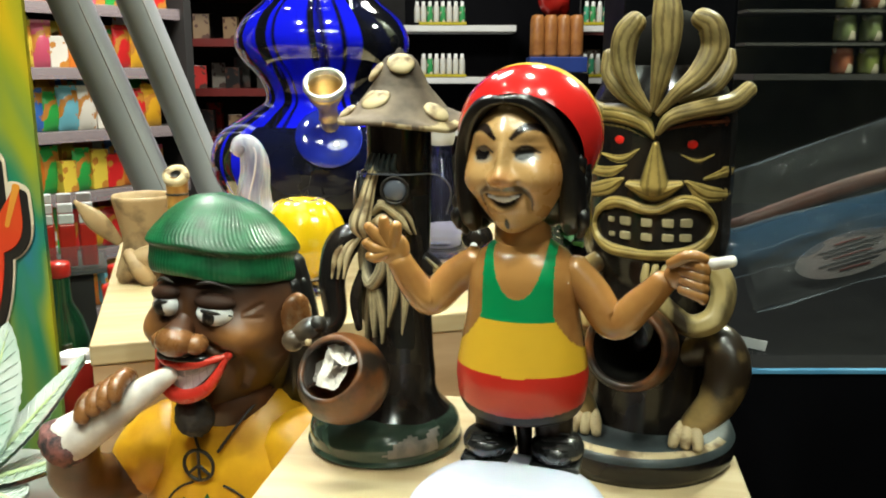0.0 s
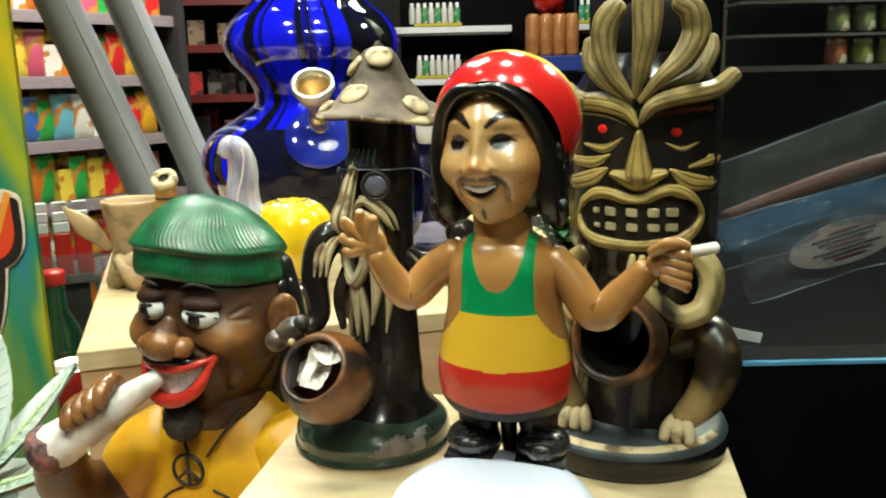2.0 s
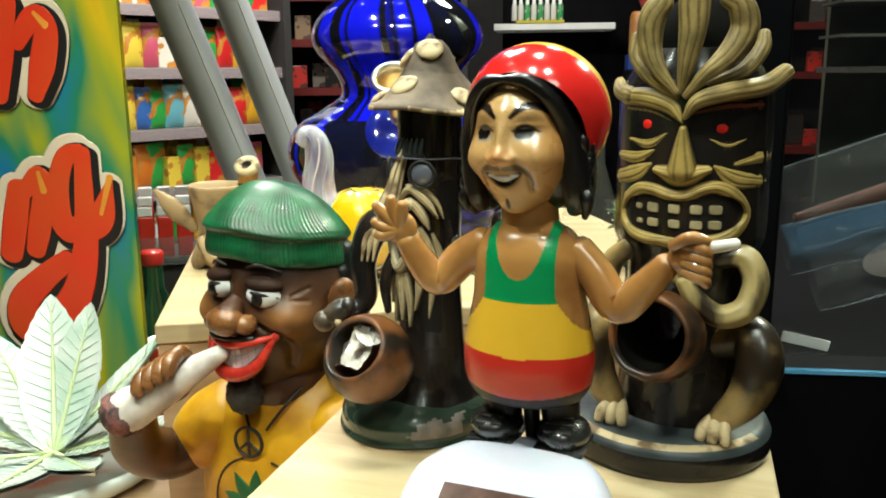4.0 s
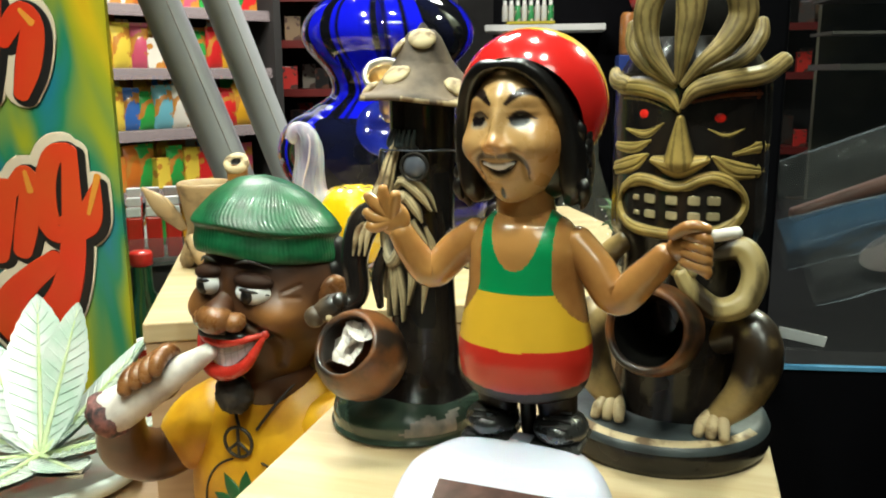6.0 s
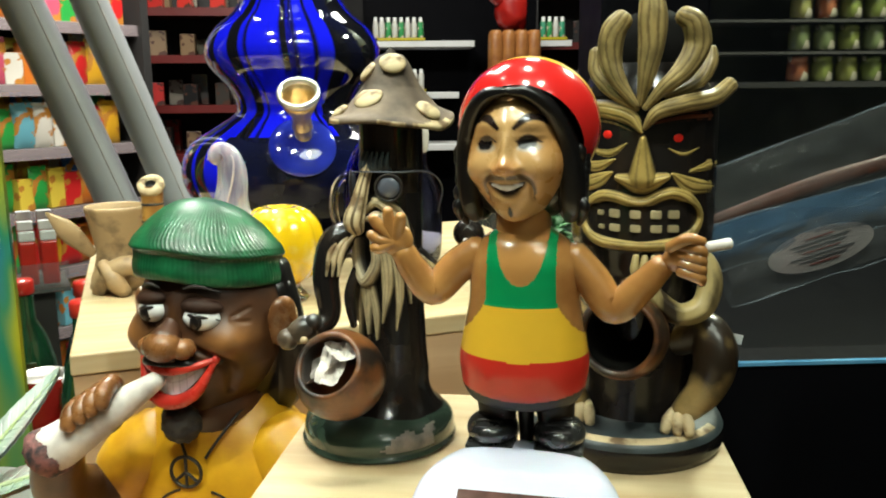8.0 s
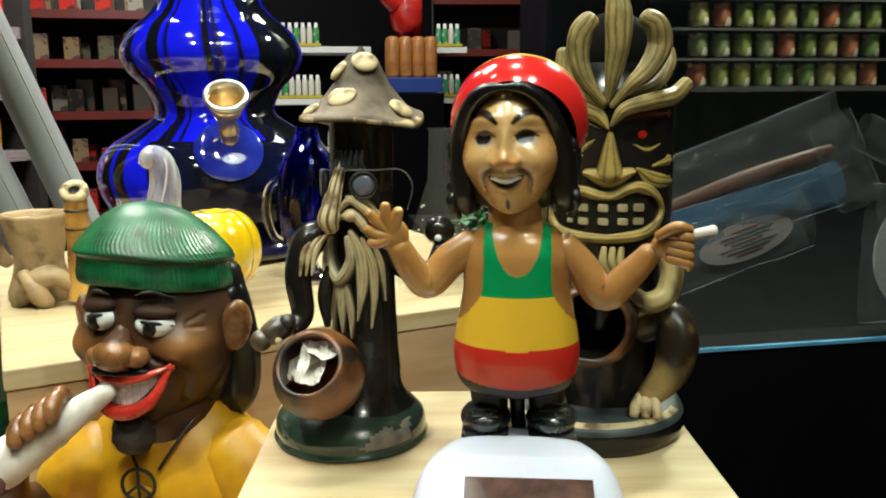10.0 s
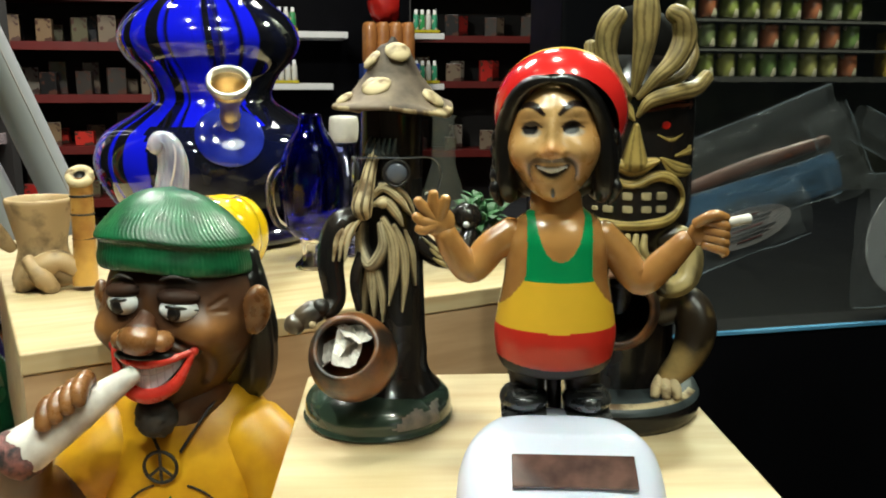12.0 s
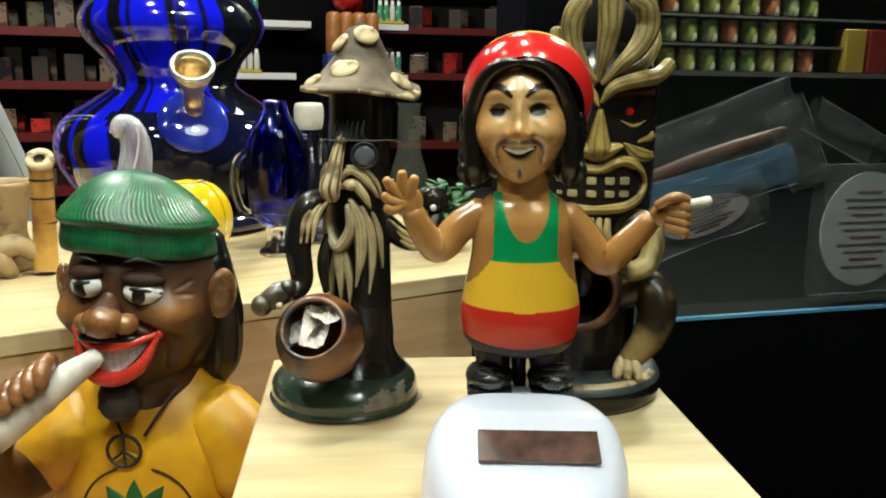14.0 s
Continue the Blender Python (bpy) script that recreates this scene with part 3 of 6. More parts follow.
def bust():
    b = Build()
    # torso and shirt
    tc, tr = (0.0, 0.006, -0.084), (0.053, 0.040, 0.077)

    def front(x, z):
        q = 1 - ((x - tc[0]) / tr[0]) ** 2 - ((z - tc[2]) / tr[2]) ** 2
        return tc[1] - tr[1] * math.sqrt(max(q, 0.0))

    b.blob(tc, tr, TEE, seg=56, rings=36, bumps=[((0.8, 0, 0.5), 0.05, 0.4), ((-0.8, 0, 0.5), 0.05, 0.4), ((0, -0.4, 1), -0.06, 0.35)], rough=0.012,
           pick=None)
    b.lathe([(0.052, -0.135), (0.055, -0.115), (0.05, -0.095)], TEE, squash=(1, 0.72), at=(0, 0.008, 0), seg=48)
    # right sleeve, arm and fist
    b.tube([(-0.030, 0.0, -0.044), (-0.042, -0.006, -0.052), (-0.050, -0.012, -0.060)], [0.021, 0.021, 0.018], TEE, n=16, seg=24)
    b.tube([(-0.048, -0.012, -0.060), (-0.060, -0.026, -0.062), (-0.064, -0.042, -0.050), (-0.056, -0.052, -0.030), (-0.048, -0.052, -0.018)], [0.0125, 0.0140, 0.0135, 0.011, 0.009], SKIN_DARK, n=24, seg=20)
    # other sleeve and arm
    b.tube([(0.030, 0.0, -0.040), (0.044, -0.006, -0.052), (0.051, -0.012, -0.068)], [0.020, 0.020, 0.018], TEE, n=16, seg=24)
    b.tube([(0.055, -0.012, -0.074), (0.060, -0.014, -0.100), (0.050, -0.018, -0.128)], [0.012, 0.013, 0.011], SKIN_DARK, n=16, seg=18)
    # neck, head
    b.tube([(0, 0.004, -0.050), (0, 0.002, -0.015)], [0.022, 0.024], SKIN_DARK, n=8, seg=28)
    head = len(b.v)
    P, D = egg((0, 0, 24), (36.0, 34.5, 48.0), 170, 240)
    X, Z = P[..., 0], P[..., 2]
    X *= 1 - 0.20 * np.clip((8 - Z) / 34, 0, 1)
    ahead = np.clip(-D[..., 1] * 2.5, 0, 1)
    h = np.zeros(X.shape)
    for q in (-1, 1):
        h += 6.4 * bell(X, Z, q * 23.5, 21.5, 9.5, 9.0) - 1.8 * bell(X, Z, q * 13, 34, 8, 5.5) + 0.6 * bell(X, Z, q * 13, 44.5, 9, 4)
        h -= 2.4 * soft(stroke(X, Z, [(q * 11, 19), (q * 20.5, 13), (q * 23, 5), (q * 19, -6)], [1.6, 2.4, 2.2, 1.2])[0], 0, 1.7)
        h -= 0.9 * soft(stroke(X, Z, [(q * 25, 33), (q * 30, 36)], [0.8, 0.8])[0], 0, 1.6) + 0.9 * soft(stroke(X, Z, [(q * 25, 31), (q * 30, 30)], [0.8, 0.8])[0], 0, 1.6)
    h += 3.0 * bell(X, Z, 0, 6, 15, 10) + 2.6 * bell(X, Z, 0, -16, 10, 7) + 1.5 * bell(X, Z, 0, 36, 4, 8)
    P = P + D * (h * ahead)[..., None]
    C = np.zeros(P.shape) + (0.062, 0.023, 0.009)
    # forehead painted dark, standing in for the cap's shade
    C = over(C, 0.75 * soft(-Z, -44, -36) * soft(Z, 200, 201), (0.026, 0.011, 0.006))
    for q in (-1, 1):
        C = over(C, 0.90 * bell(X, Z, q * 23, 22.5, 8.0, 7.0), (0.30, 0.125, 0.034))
        # eye hollows below the cap get their shade in the colour too
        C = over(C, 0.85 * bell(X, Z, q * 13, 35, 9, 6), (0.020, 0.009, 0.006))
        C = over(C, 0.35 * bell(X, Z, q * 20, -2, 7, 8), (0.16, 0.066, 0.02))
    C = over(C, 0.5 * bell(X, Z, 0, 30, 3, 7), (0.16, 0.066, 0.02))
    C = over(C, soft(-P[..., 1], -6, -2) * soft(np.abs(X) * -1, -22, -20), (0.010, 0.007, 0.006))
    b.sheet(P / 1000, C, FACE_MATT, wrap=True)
    for s in (-1, 1):
        b.blob((s * 0.0390, -0.001, 0.026), (0.0050, 0.0085, 0.0130), SKIN_RIM, turn=turned(0, s * 8, s * -30), bumps=[((s, -0.6, 0), -0.35, 0.4)])
        # eyes under heavy lids
        e = Vector((s * 0.0132, -0.0300, 0.0345 - s * 0.0012))
        b.blob(e, (0.0088, 0.0056, 0.0060), TEETH, turn=turned(0, s * 6, s * 18))
        b.blob(e + Vector((-0.0006, -0.0048, -0.0006)), (0.0036, 0.0012, 0.0040), INK, seg=16, rings=12)
        b.blob(e + Vector((-0.0006, -0.0057, -0.0006)), (0.0025, 0.0009, 0.0029), HAIR, seg=12, rings=10)
        b.blob(e + Vector((0, 0.0006, 0.0056)), (0.0097, 0.0062, 0.0042), LID, turn=turned(0, s * 6, s * 18))
        b.tube([e + Vector((s * -0.0084, -0.0018, 0.0018)), e + Vector((0, -0.0058, 0.0024)), e + Vector((s * 0.0088, 0.0006, -0.0004))], [0.0004, 0.0010, 0.0004], HAIR, n=14, seg=8)
        b.blob(e + Vector((0, 0.0020, -0.0074)), (0.0080, 0.0046, 0.0026), LID, turn=turned(0, s * -4, s * 18))
        b.tube([(s * 0.0065, -0.0335, 0.0476), (s * 0.0130, -0.0325, 0.0490), (s * 0.0215, -0.0260, 0.0452)], [0.0004, 0.0009, 0.0004], BEARD, n=14, seg=10)
    n0 = len(b.v)
    b.tube([(0, -0.0290, 0.0300), (0, -0.0330, 0.0240), (0, -0.0395, 0.0180)], [0.0030, 0.0046, 0.0080], SKIN_DARK, n=14, seg=20)
    b.blob((0, -0.0420, 0.0165), (0.0098, 0.0080, 0.0074), SKIN_RIM, seg=30, rings=20)
    for s in (-1, 1):
        b.blob((s * 0.0090, -0.0385, 0.0150), (0.0058, 0.0060, 0.0050), SKIN_RIM)
        b.blob((s * 0.0052, -0.0425, 0.0112), (0.0022, 0.0024, 0.0016), INK, seg=12, rings=8)
        b.tube([(0, -0.0405, 0.0072), (s * 0.010, -0.0385, 0.0078), (s * 0.0165, -0.0330, 0.0060)], [0.0020, 0.0028, 0.0012], HAIR, n=14, seg=10)
    b.shift(n0, (-0.001, 0.0, 0.0055))
    n0 = len(b.v)
    # wide grin: lips round two rows of teeth
    top = [(-0.0195, -0.0315, 0.0070), (-0.010, -0.0392, 0.0028), (0, -0.0412, 0.0016), (0.010, -0.0392, 0.0032), (0.0200, -0.0312, 0.0056)]
    low = [(-0.0195, -0.0315, 0.0070), (-0.0125, -0.0380, -0.0088), (0, -0.0408, -0.0138), (0.0125, -0.0380, -0.0088), (0.0200, -0.0312, 0.0056)]
    b.tube(top, [0.0012, 0.0021, 0.0023, 0.0021, 0.0012], LIP, n=30, seg=12)
    b.tube(low, [0.0012, 0.0030, 0.0036, 0.0030, 0.0012], LIP, n=30, seg=14)
    for c in (top[0], top[-1]):
        b.blob(c, (0.0020, 0.0020, 0.0022), LIP, seg=14, rings=10)
    b.tube([(-0.018, -0.0280, 0.004), (0, -0.0345, -0.005), (0.020, -0.0270, 0.006)], [0.0030, 0.0062, 0.0030], INK, n=20, flat=0.35)
    u, v = np.meshgrid(np.linspace(-1, 1, 200), np.linspace(0, 1, 40), indexing="ij")
    z1, z0 = 1.6 + 4.6 * u * u, -11.0 + 15.4 * u * u
    gap = np.clip(np.abs(np.sin(u * 17.0 + 1.57)) * 4, 0, 1)
    mid = np.clip(np.abs(v - 0.52) * 30, 0, 1)
    teeth = np.stack([u * 17.2, -39.4 + 8.6 * u * u + 0.5 * (1 - gap) + 0.4 * (1 - mid) + 1.6 * (v - 0.5) ** 2, z0 + (z1 - z0) * v], -1)
    b.sheet(teeth / 1000, over(np.zeros(teeth.shape) + (0.70, 0.71, 0.76), (1 - gap * mid) * 0.5, (0.20, 0.21, 0.26)), FACE_GLOSS)
    b.shift(n0, (0.0, 0.0, 0.0085))
    n0 = len(b.v)
    # goatee, jaw beard and hair at the back
    b.blob((0, -0.0325, -0.0262), (0.0100, 0.0078, 0.0096), BEARD, bumps=[((0.7, -0.3, 0.8), 0.15, 0.4), ((-0.7, -0.3, 0.8), 0.15, 0.4)], rough=0.14, seg=36, rings=26)
    b.shift(n0, (0.0, 0.0, 0.0070))
    b.blob((0.005, 0.012, 0.014), (0.031, 0.022, 0.040), HAIR, rough=0.08)
    for s in (-1, 1):
        b.tube([(s * 0.030, 0.012, 0.040), (s * 0.033, 0.016, 0.010), (s * 0.028, 0.020, -0.016)], [0.008, 0.010, 0.006], HAIR, n=16, ridge=0.1, ridges=6)
    # knitted cap: finely ribbed dome, a rolled welt and a deep band, pulled down towards the back
    prof = sweep([(0.4, 86.5), (12, 85.0), (21, 81.6), (28, 77.2), (33, 72.8), (36.6, 69.2), (38.7, 66.2), (37.3, 63.6), (37.4, 60.5), (38.4, 56.0), (37.8, 51.6), (35, 50.6)], 90)
    rows = []
    for i, (r, z) in enumerate(prof):
        ring = []
        for j in range(400):
            a = 2 * math.pi * j / 400
            bend = 2.2 * math.sin(i * 0.05) if z > 65 else 0.0
            rib = 0.38 * abs(math.cos(48 * (a + bend * 0.12))) ** 0.6 * min(1, r / 14) * (1.0 if z > 65 else 0.7)
            q = r + rib * 1.5 + 0.35 * noise.noise((math.cos(a) * 2, math.sin(a) * 2, z * 0.08))
            x, y = q * math.cos(a), q * 0.97 * math.sin(a)
            drop = 0.13 * max(0.0, x) + 0.16 * max(0.0, y + 6)
            ring.append(((x * 0.94 - 1.5) / 1000, (y + 2.0) / 1000, (z - drop - 0.0012 * x * x * (1 if z < 68 else 0.6)) / 1000))
        rows.append(ring)
    b.grid(rows, KNIT)
    # hair falling behind one ear
    b.tube([(0.027, 0.014, 0.050), (0.032, 0.014, 0.020), (0.032, 0.014, -0.010), (0.026, 0.014, -0.026)], [0.008, 0.010, 0.010, 0.005], HAIR, n=20, seg=24, ridge=0.08, ridges=7)
    turn_head = turned(0, 0, -7).to_4x4()
    b.v[head:] = [tuple(turn_head @ Vector(q)) for q in b.v[head:]]
    # rolled cigarette from the mouth to the fist, burnt at its end
    tip, mouth = Vector((-0.0520, -0.062, -0.0225)), Vector((-0.0095, -0.0410, 0.0060))
    b.tube([tip, tip.lerp(mouth, 0.5), mouth], [0.0112, 0.0082, 0.0042], PAPER, n=34, seg=26, ridge=0.012, ridges=3)
    end = tip + (tip - mouth).normalized() * 0.002
    b.blob(end, (0.0120, 0.0120, 0.0095), ASH, turn=(tip - mouth).to_track_quat("Z", "Y").to_matrix(), rough=0.2, seg=26, rings=14)
    mid = tip.lerp(mouth, 0.42)
    axis = (mouth - tip).normalized()
    b.blob(mid + Vector((-0.002, 0.006, 0.000)), (0.011, 0.010, 0.010), SKIN_DARK)
    for k in range(4):
        c = mid + axis * (k - 1.5) * 0.0056
        b.tube([c + Vector((-0.002, 0.007, 0.0095)), c + Vector((0.000, 0.000, 0.0125)), c + Vector((0.0005, -0.0075, 0.0105)), c + Vector((0.001, -0.0112, 0.0058))],
               [0.0036, 0.0042, 0.0042, 0.0034], SKIN_RIM, n=16, seg=14)
    # cord, medallion and print on the chest
    for s in (-1, 1):
        pts = [(s * (0.024 - 0.019 * u), 0, -0.012 - 0.026 * u ** 1.2) for u in (0, 0.3, 0.6, 0.85, 1.0)]
        b.tube([(x, front(x, z) - 0.0025, z) for x, _, z in pts], [0.0008, 0.0008], INK, n=20, seg=8)
    mx, mz, mr = -0.004, -0.0445, 0.0078
    my = front(mx, mz) - 0.0032
    ring = [(mx + mr * math.cos(a), my, mz + mr * math.sin(a)) for a in np.linspace(0, 2 * math.pi, 25)]
    b.tube(ring, [0.0009, 0.0009], INK, n=48, seg=8)
    for a in (90, -90, -40, -140):
        b.tube([(mx, my, mz), (mx + mr * math.cos(radians(a)), my, mz + mr * math.sin(radians(a)))], [0.0008, 0.0008], INK, n=4, seg=8)
    cz, cr = -0.0800, 0.0270
    arc = [(cr * math.cos(a), cz + cr * math.sin(a)) for a in np.linspace(-0.5, math.pi + 0.5, 41)]
    for half in (arc[:18], arc[-18:]):
        b.tube([(x, front(x, z) - 0.0004, z) for x, z in half], [0.0006, 0.0006], INK, n=40, seg=6)
    for a, ln in ((90, 0.021), (52, 0.022), (128, 0.022), (15, 0.021), (165, 0.021), (-20, 0.013), (200, 0.013)):
        pts = [(ln * u * math.cos(radians(a)), cz + ln * u * math.sin(radians(a))) for u in (0.05, 0.35, 0.7, 1.0)]
        b.tube([(x, front(x, z) - 0.0003, z) for x, z in pts], [0.0012, 0.0042, 0.0034, 0.0003], LEAFG, n=14, seg=10, flat=0.22)
    return b


bust().thing("bust_statue", "painted grinning bust in green cap and yellow shirt", "statue", m=pose(-0.1085, 0.408, 0, 0, 0, -13))

# ---- mushroom pipe ----
WORN = mat("worn_bare_clay", (0.24, 0.20, 0.17), 0.6, second=(0.07, 0.07, 0.065), scale=140, sharp=(0.3, 0.6), bump=0.4)
CAPDARK = mat("smoky_clay", (0.075, 0.052, 0.034), 0.3, second=(0.02, 0.018, 0.016), scale=90, coat=0.3, bump=0.3)
AX, AR = 0.0068, 0.0122


def on_trunk(angle, z, off=0.0, r=AR):
    """A point on the trunk: angle in degrees from its front, towards the right."""
    a = radians(angle)
    return (AX + (r + off) * math.sin(a), -(r + off) * math.cos(a), z)


mush = empty("mushroom_pipe", pose(-0.0235, 0.3155, 0), "dark ceramic mushroom pipe with bearded face and clay pot", "ceramic pipe")


def trunk():
    b = Build()
    b.lathe([(0.0005, 0.0), (0.0285, 0.0), (0.0300, 0.003), (0.0298, 0.0075), (0.0270, 0.0112), (0.0205, 0.0150)], GREENGLAZE, smooth=30, seg=90, wob=0.015,
            pick=lambda p: WORN if p[1] < -0.010 and 0.004 + 0.002 * math.sin(p[2] * 900) < p[0] < 0.0215 and 0.0042 < p[2] < 0.0102 + 0.001 * math.sin(p[0] * 700) else None)
    rows = []
    for i in range(40):
        u = i / 39
        z = 0.0125 + u * 0.118
        flare = 0.0115 * math.exp(-(z - 0.0125) / 0.0075)
        cx = AX * min(1, (z - 0.006) / 0.022)
        ring = []
        for j in range(48):
            a = 2 * math.pi * j / 48
            r = (AR + flare) * (1 + 0.025 * math.sin(3 * a + z * 60) + 0.02 * noise.noise((math.cos(a) * 2, math.sin(a) * 2, z * 60)))
            ring.append((cx + r * math.cos(a), r * math.sin(a), z))
        rows.append(ring)
    b.grid(rows, GLAZE)
    return b


def nose():
    b = Build().tube([on_trunk(-38, 0.1115, -0.0005), on_trunk(-43, 0.1040, 0.0022), on_trunk(-45, 0.0960, 0.0046), on_trunk(-46, 0.0895, 0.0068), on_trunk(-46, 0.0855, 0.0056)], [0.0016, 0.0023, 0.0030, 0.0040, 0.0028], CREAM, n=28, seg=42, ridge=0.05, ridges=7, groove=GROOVE)
    for a in (-66, -24):
        b.blob(on_trunk(a, 0.0905, 0.0022), (0.0026, 0.0026, 0.0024), CREAM)
    return b


def lens(a, tint):
    b = Build()
    c = Vector(on_trunk(a, 0.1018, 0.0022))
    out = (c - Vector((AX, 0, 0.1018))).normalized()
    b.blob(c, (0.0043, 0.0043, 0.0017), tint, turn=out.to_track_quat("Z", "Y").to_matrix())
    side = out.cross(Vector((0, 0, 1)))
    ring = [c + out * 0.001 + (side * math.cos(q) + Vector((0, 0, 1)) * math.sin(q)) * 0.0049 for q in np.linspace(0, 2 * math.pi, 17)]
    return b.tube(ring, [0.0005, 0.0005], INK, n=32, seg=6)


def beard():
    """Moustache, mouth and beard modelled as broad combed locks on the trunk, rubbed to cream on their backs."""
    a, Z = np.meshgrid(np.linspace(-150, 62, 380), np.linspace(40, 99, 260), indexing="ij")
    right = [([(-40, 92.5), (-22, 96.0), (2, 91.6), (20, 85.5)], (1.1, 2.0, 1.9, 0.5), 3.4), ([(-39, 89.5), (-20, 91.0), (-3, 86.0), (6, 81.5)], (1.2, 2.1, 1.9, 0.5), 3.8),
             ([(-30, 97.4), (-6, 96.6), (18, 91.2), (29, 85.0)], (0.6, 1.2, 1.2, 0.3), 2.4),
             ([(-24, 84.0), (-11, 76.0), (-8, 64.0), (-16, 50.0)], (1.4, 2.7, 2.3, 0.4), 3.2), ([(-6, 81.5), (8, 72.0), (11, 60.0), (5, 47.0)], (1.0, 2.1, 1.7, 0.3), 2.8),
             ([(12, 79.0), (25, 70.0), (30, 57.0)], (0.8, 1.7, 0.3), 2.2), ([(-37, 63.0), (-28, 53.0), (-27, 43.0)], (1.8, 1.7, 0.3), 2.6)]
    marks = []
    for path, widths, rise in right:
        for mirror in (False, True):
            marks.append(([((-92 - q if mirror else q) * 0.213, z) for q, z in path], widths, rise, (0.47, 0.37, 0.21)))
    marks.append(([(q * 0.213, z) for q, z in ((-46, 66), (-45, 57), (-41, 45))], (2.6, 2.6, 0.3), 3.0, (0.47, 0.37, 0.21)))
    marks.append(([(q * 0.213, z) for q, z in ((-64, 82), (-67, 73), (-46, 65.5), (-25, 73), (-28, 82))], (1.4, 2.2, 2.8, 2.2, 1.4), 4.4, (0.50, 0.41, 0.26)))
    h, C = carve(a * 0.213, Z, marks, (0.008, 0.007, 0.007), low=-0.3, fine=13.0)
    R = AR * 1000 + 0.4 + h
    an = np.radians(a)
    return Build().sheet(np.stack([AX * 1000 + R * np.sin(an), -R * np.cos(an), Z], -1) / 1000, C, STAINED)


def root_arm():
    b = Build()
    b.tube([(-0.0035, -0.003, 0.0840), (-0.0140, -0.004, 0.0800), (-0.0185, -0.006, 0.0670), (-0.0175, -0.008, 0.0530), (-0.0215, -0.012, 0.0475)], [0.0040, 0.0062, 0.0052, 0.0044, 0.0034], GLAZE, n=28, ridge=0.05, ridges=5)
    for d in (0, 0.0022, -0.0022):
        b.tube([(-0.0085 + d, -0.0075, 0.0845), (-0.0140 + d, -0.0100, 0.0775), (-0.0160 + d, -0.0112, 0.0680)], [0.0006, 0.0013, 0.0004], CREAM, n=12, seg=8)
    b.tube([(-0.0060, -0.006, 0.0720), (-0.0095, -0.009, 0.0600), (-0.0085, -0.010, 0.0480)], [0.0018, 0.0024, 0.0014], GLAZE, n=12)
    b.blob((-0.0275, -0.0110, 0.0475), (0.0080, 0.0050, 0.0048), CAPDARK, turn=turned(0, -28, 0), bumps=[((1, 0, 0), -0.18, 0.6), ((-1, -0.3, 0.3), 0.10, 0.4)], rough=0.1)
    b.blob((-0.0335, -0.0120, 0.0440), (0.0042, 0.0042, 0.0042), CAPDARK)
    b.blob((-0.0235, -0.0125, 0.0505), (0.0034, 0.0034, 0.0034), CAPDARK)
    return b.blob((-0.0270, -0.0155, 0.0445), (0.0014, 0.0012, 0.0016), CREAM)


def raised_arm():
    b = Build()
    b.tube([(0.0150, -0.004, 0.0740), (0.0245, -0.008, 0.0670), (0.0330, -0.008, 0.0680), (0.0375, -0.004, 0.0760)], [0.0048, 0.0042, 0.0040, 0.0036], GLAZE, n=24)
    for dz in (0.0020, 0.0, -0.0020):
        b.tube([(0.0170, -0.0085, 0.0735 + dz), (0.0250, -0.0120, 0.0672 + dz), (0.0320, -0.0118, 0.0672 + dz)], [0.0005, 0.0011, 0.0005], BONE, n=14, seg=8)
    b.blob((0.0365, -0.003, 0.0820), (0.0062, 0.0060, 0.0058), GLAZE, turn=turned(0, 20, 0), bumps=[((0.5, 0, -1), -0.2, 0.6)])
    return b.blob((0.0350, -0.0088, 0.0800), (0.0014, 0.0010, 0.0014), TEETH, seg=10, rings=8)


part("trunk", trunk(), mush, "black glazed trunk on a round green-black foot")
for k in range(6):
    part("brow_curl", Build().tube([on_trunk(-48 + k * 9, 0.1145, 0.0008), on_trunk(-52 + k * 9, 0.1095, 0.0014), on_trunk(-44 + k * 9, 0.1078, 0.0008)], [0.0005, 0.0012, 0.0005], BLUEGREY, n=10, seg=8), mush)
part("nose", nose(), mush, "long cream clay nose")
for a, tint in ((-3, STEEL), (-88, STEEL)):
    part("lens", lens(a, tint), mush, "round dark spectacle lens")
part("wire", Build().tube([on_trunk(-100, 0.1066, 0.003), on_trunk(-48, 0.1074, 0.0045), on_trunk(10, 0.1074, 0.003), on_trunk(62, 0.1066, 0.0040), on_trunk(88, 0.100, 0.0075), on_trunk(98, 0.090, 0.006)],
                          [0.00032, 0.00032], STEEL, n=40, seg=6), mush, "thin spectacle wire")
part("beard", beard(), mush, "cream combed moustache and beard with dark lines")
part("arm", root_arm(), mush, "dark root-like arm")
part("arm", raised_arm(), mush, "dark root-like arm")


def cap_height(a, k):
    """Height of the cap's skin at angle a and share k of its radius."""
    top = float(np.interp(k, (0, 0.10, 0.19, 0.27, 0.35, 0.45, 0.60, 0.80, 1.0), (0.0240, 0.0239, 0.0234, 0.0215, 0.0176, 0.0124, 0.0066, 0.0024, 0.0)))
    return 0.1262 + top + k * k * (0.0016 * math.sin(2 * a + 0.6) + 0.0012 * math.sin(3 * a))


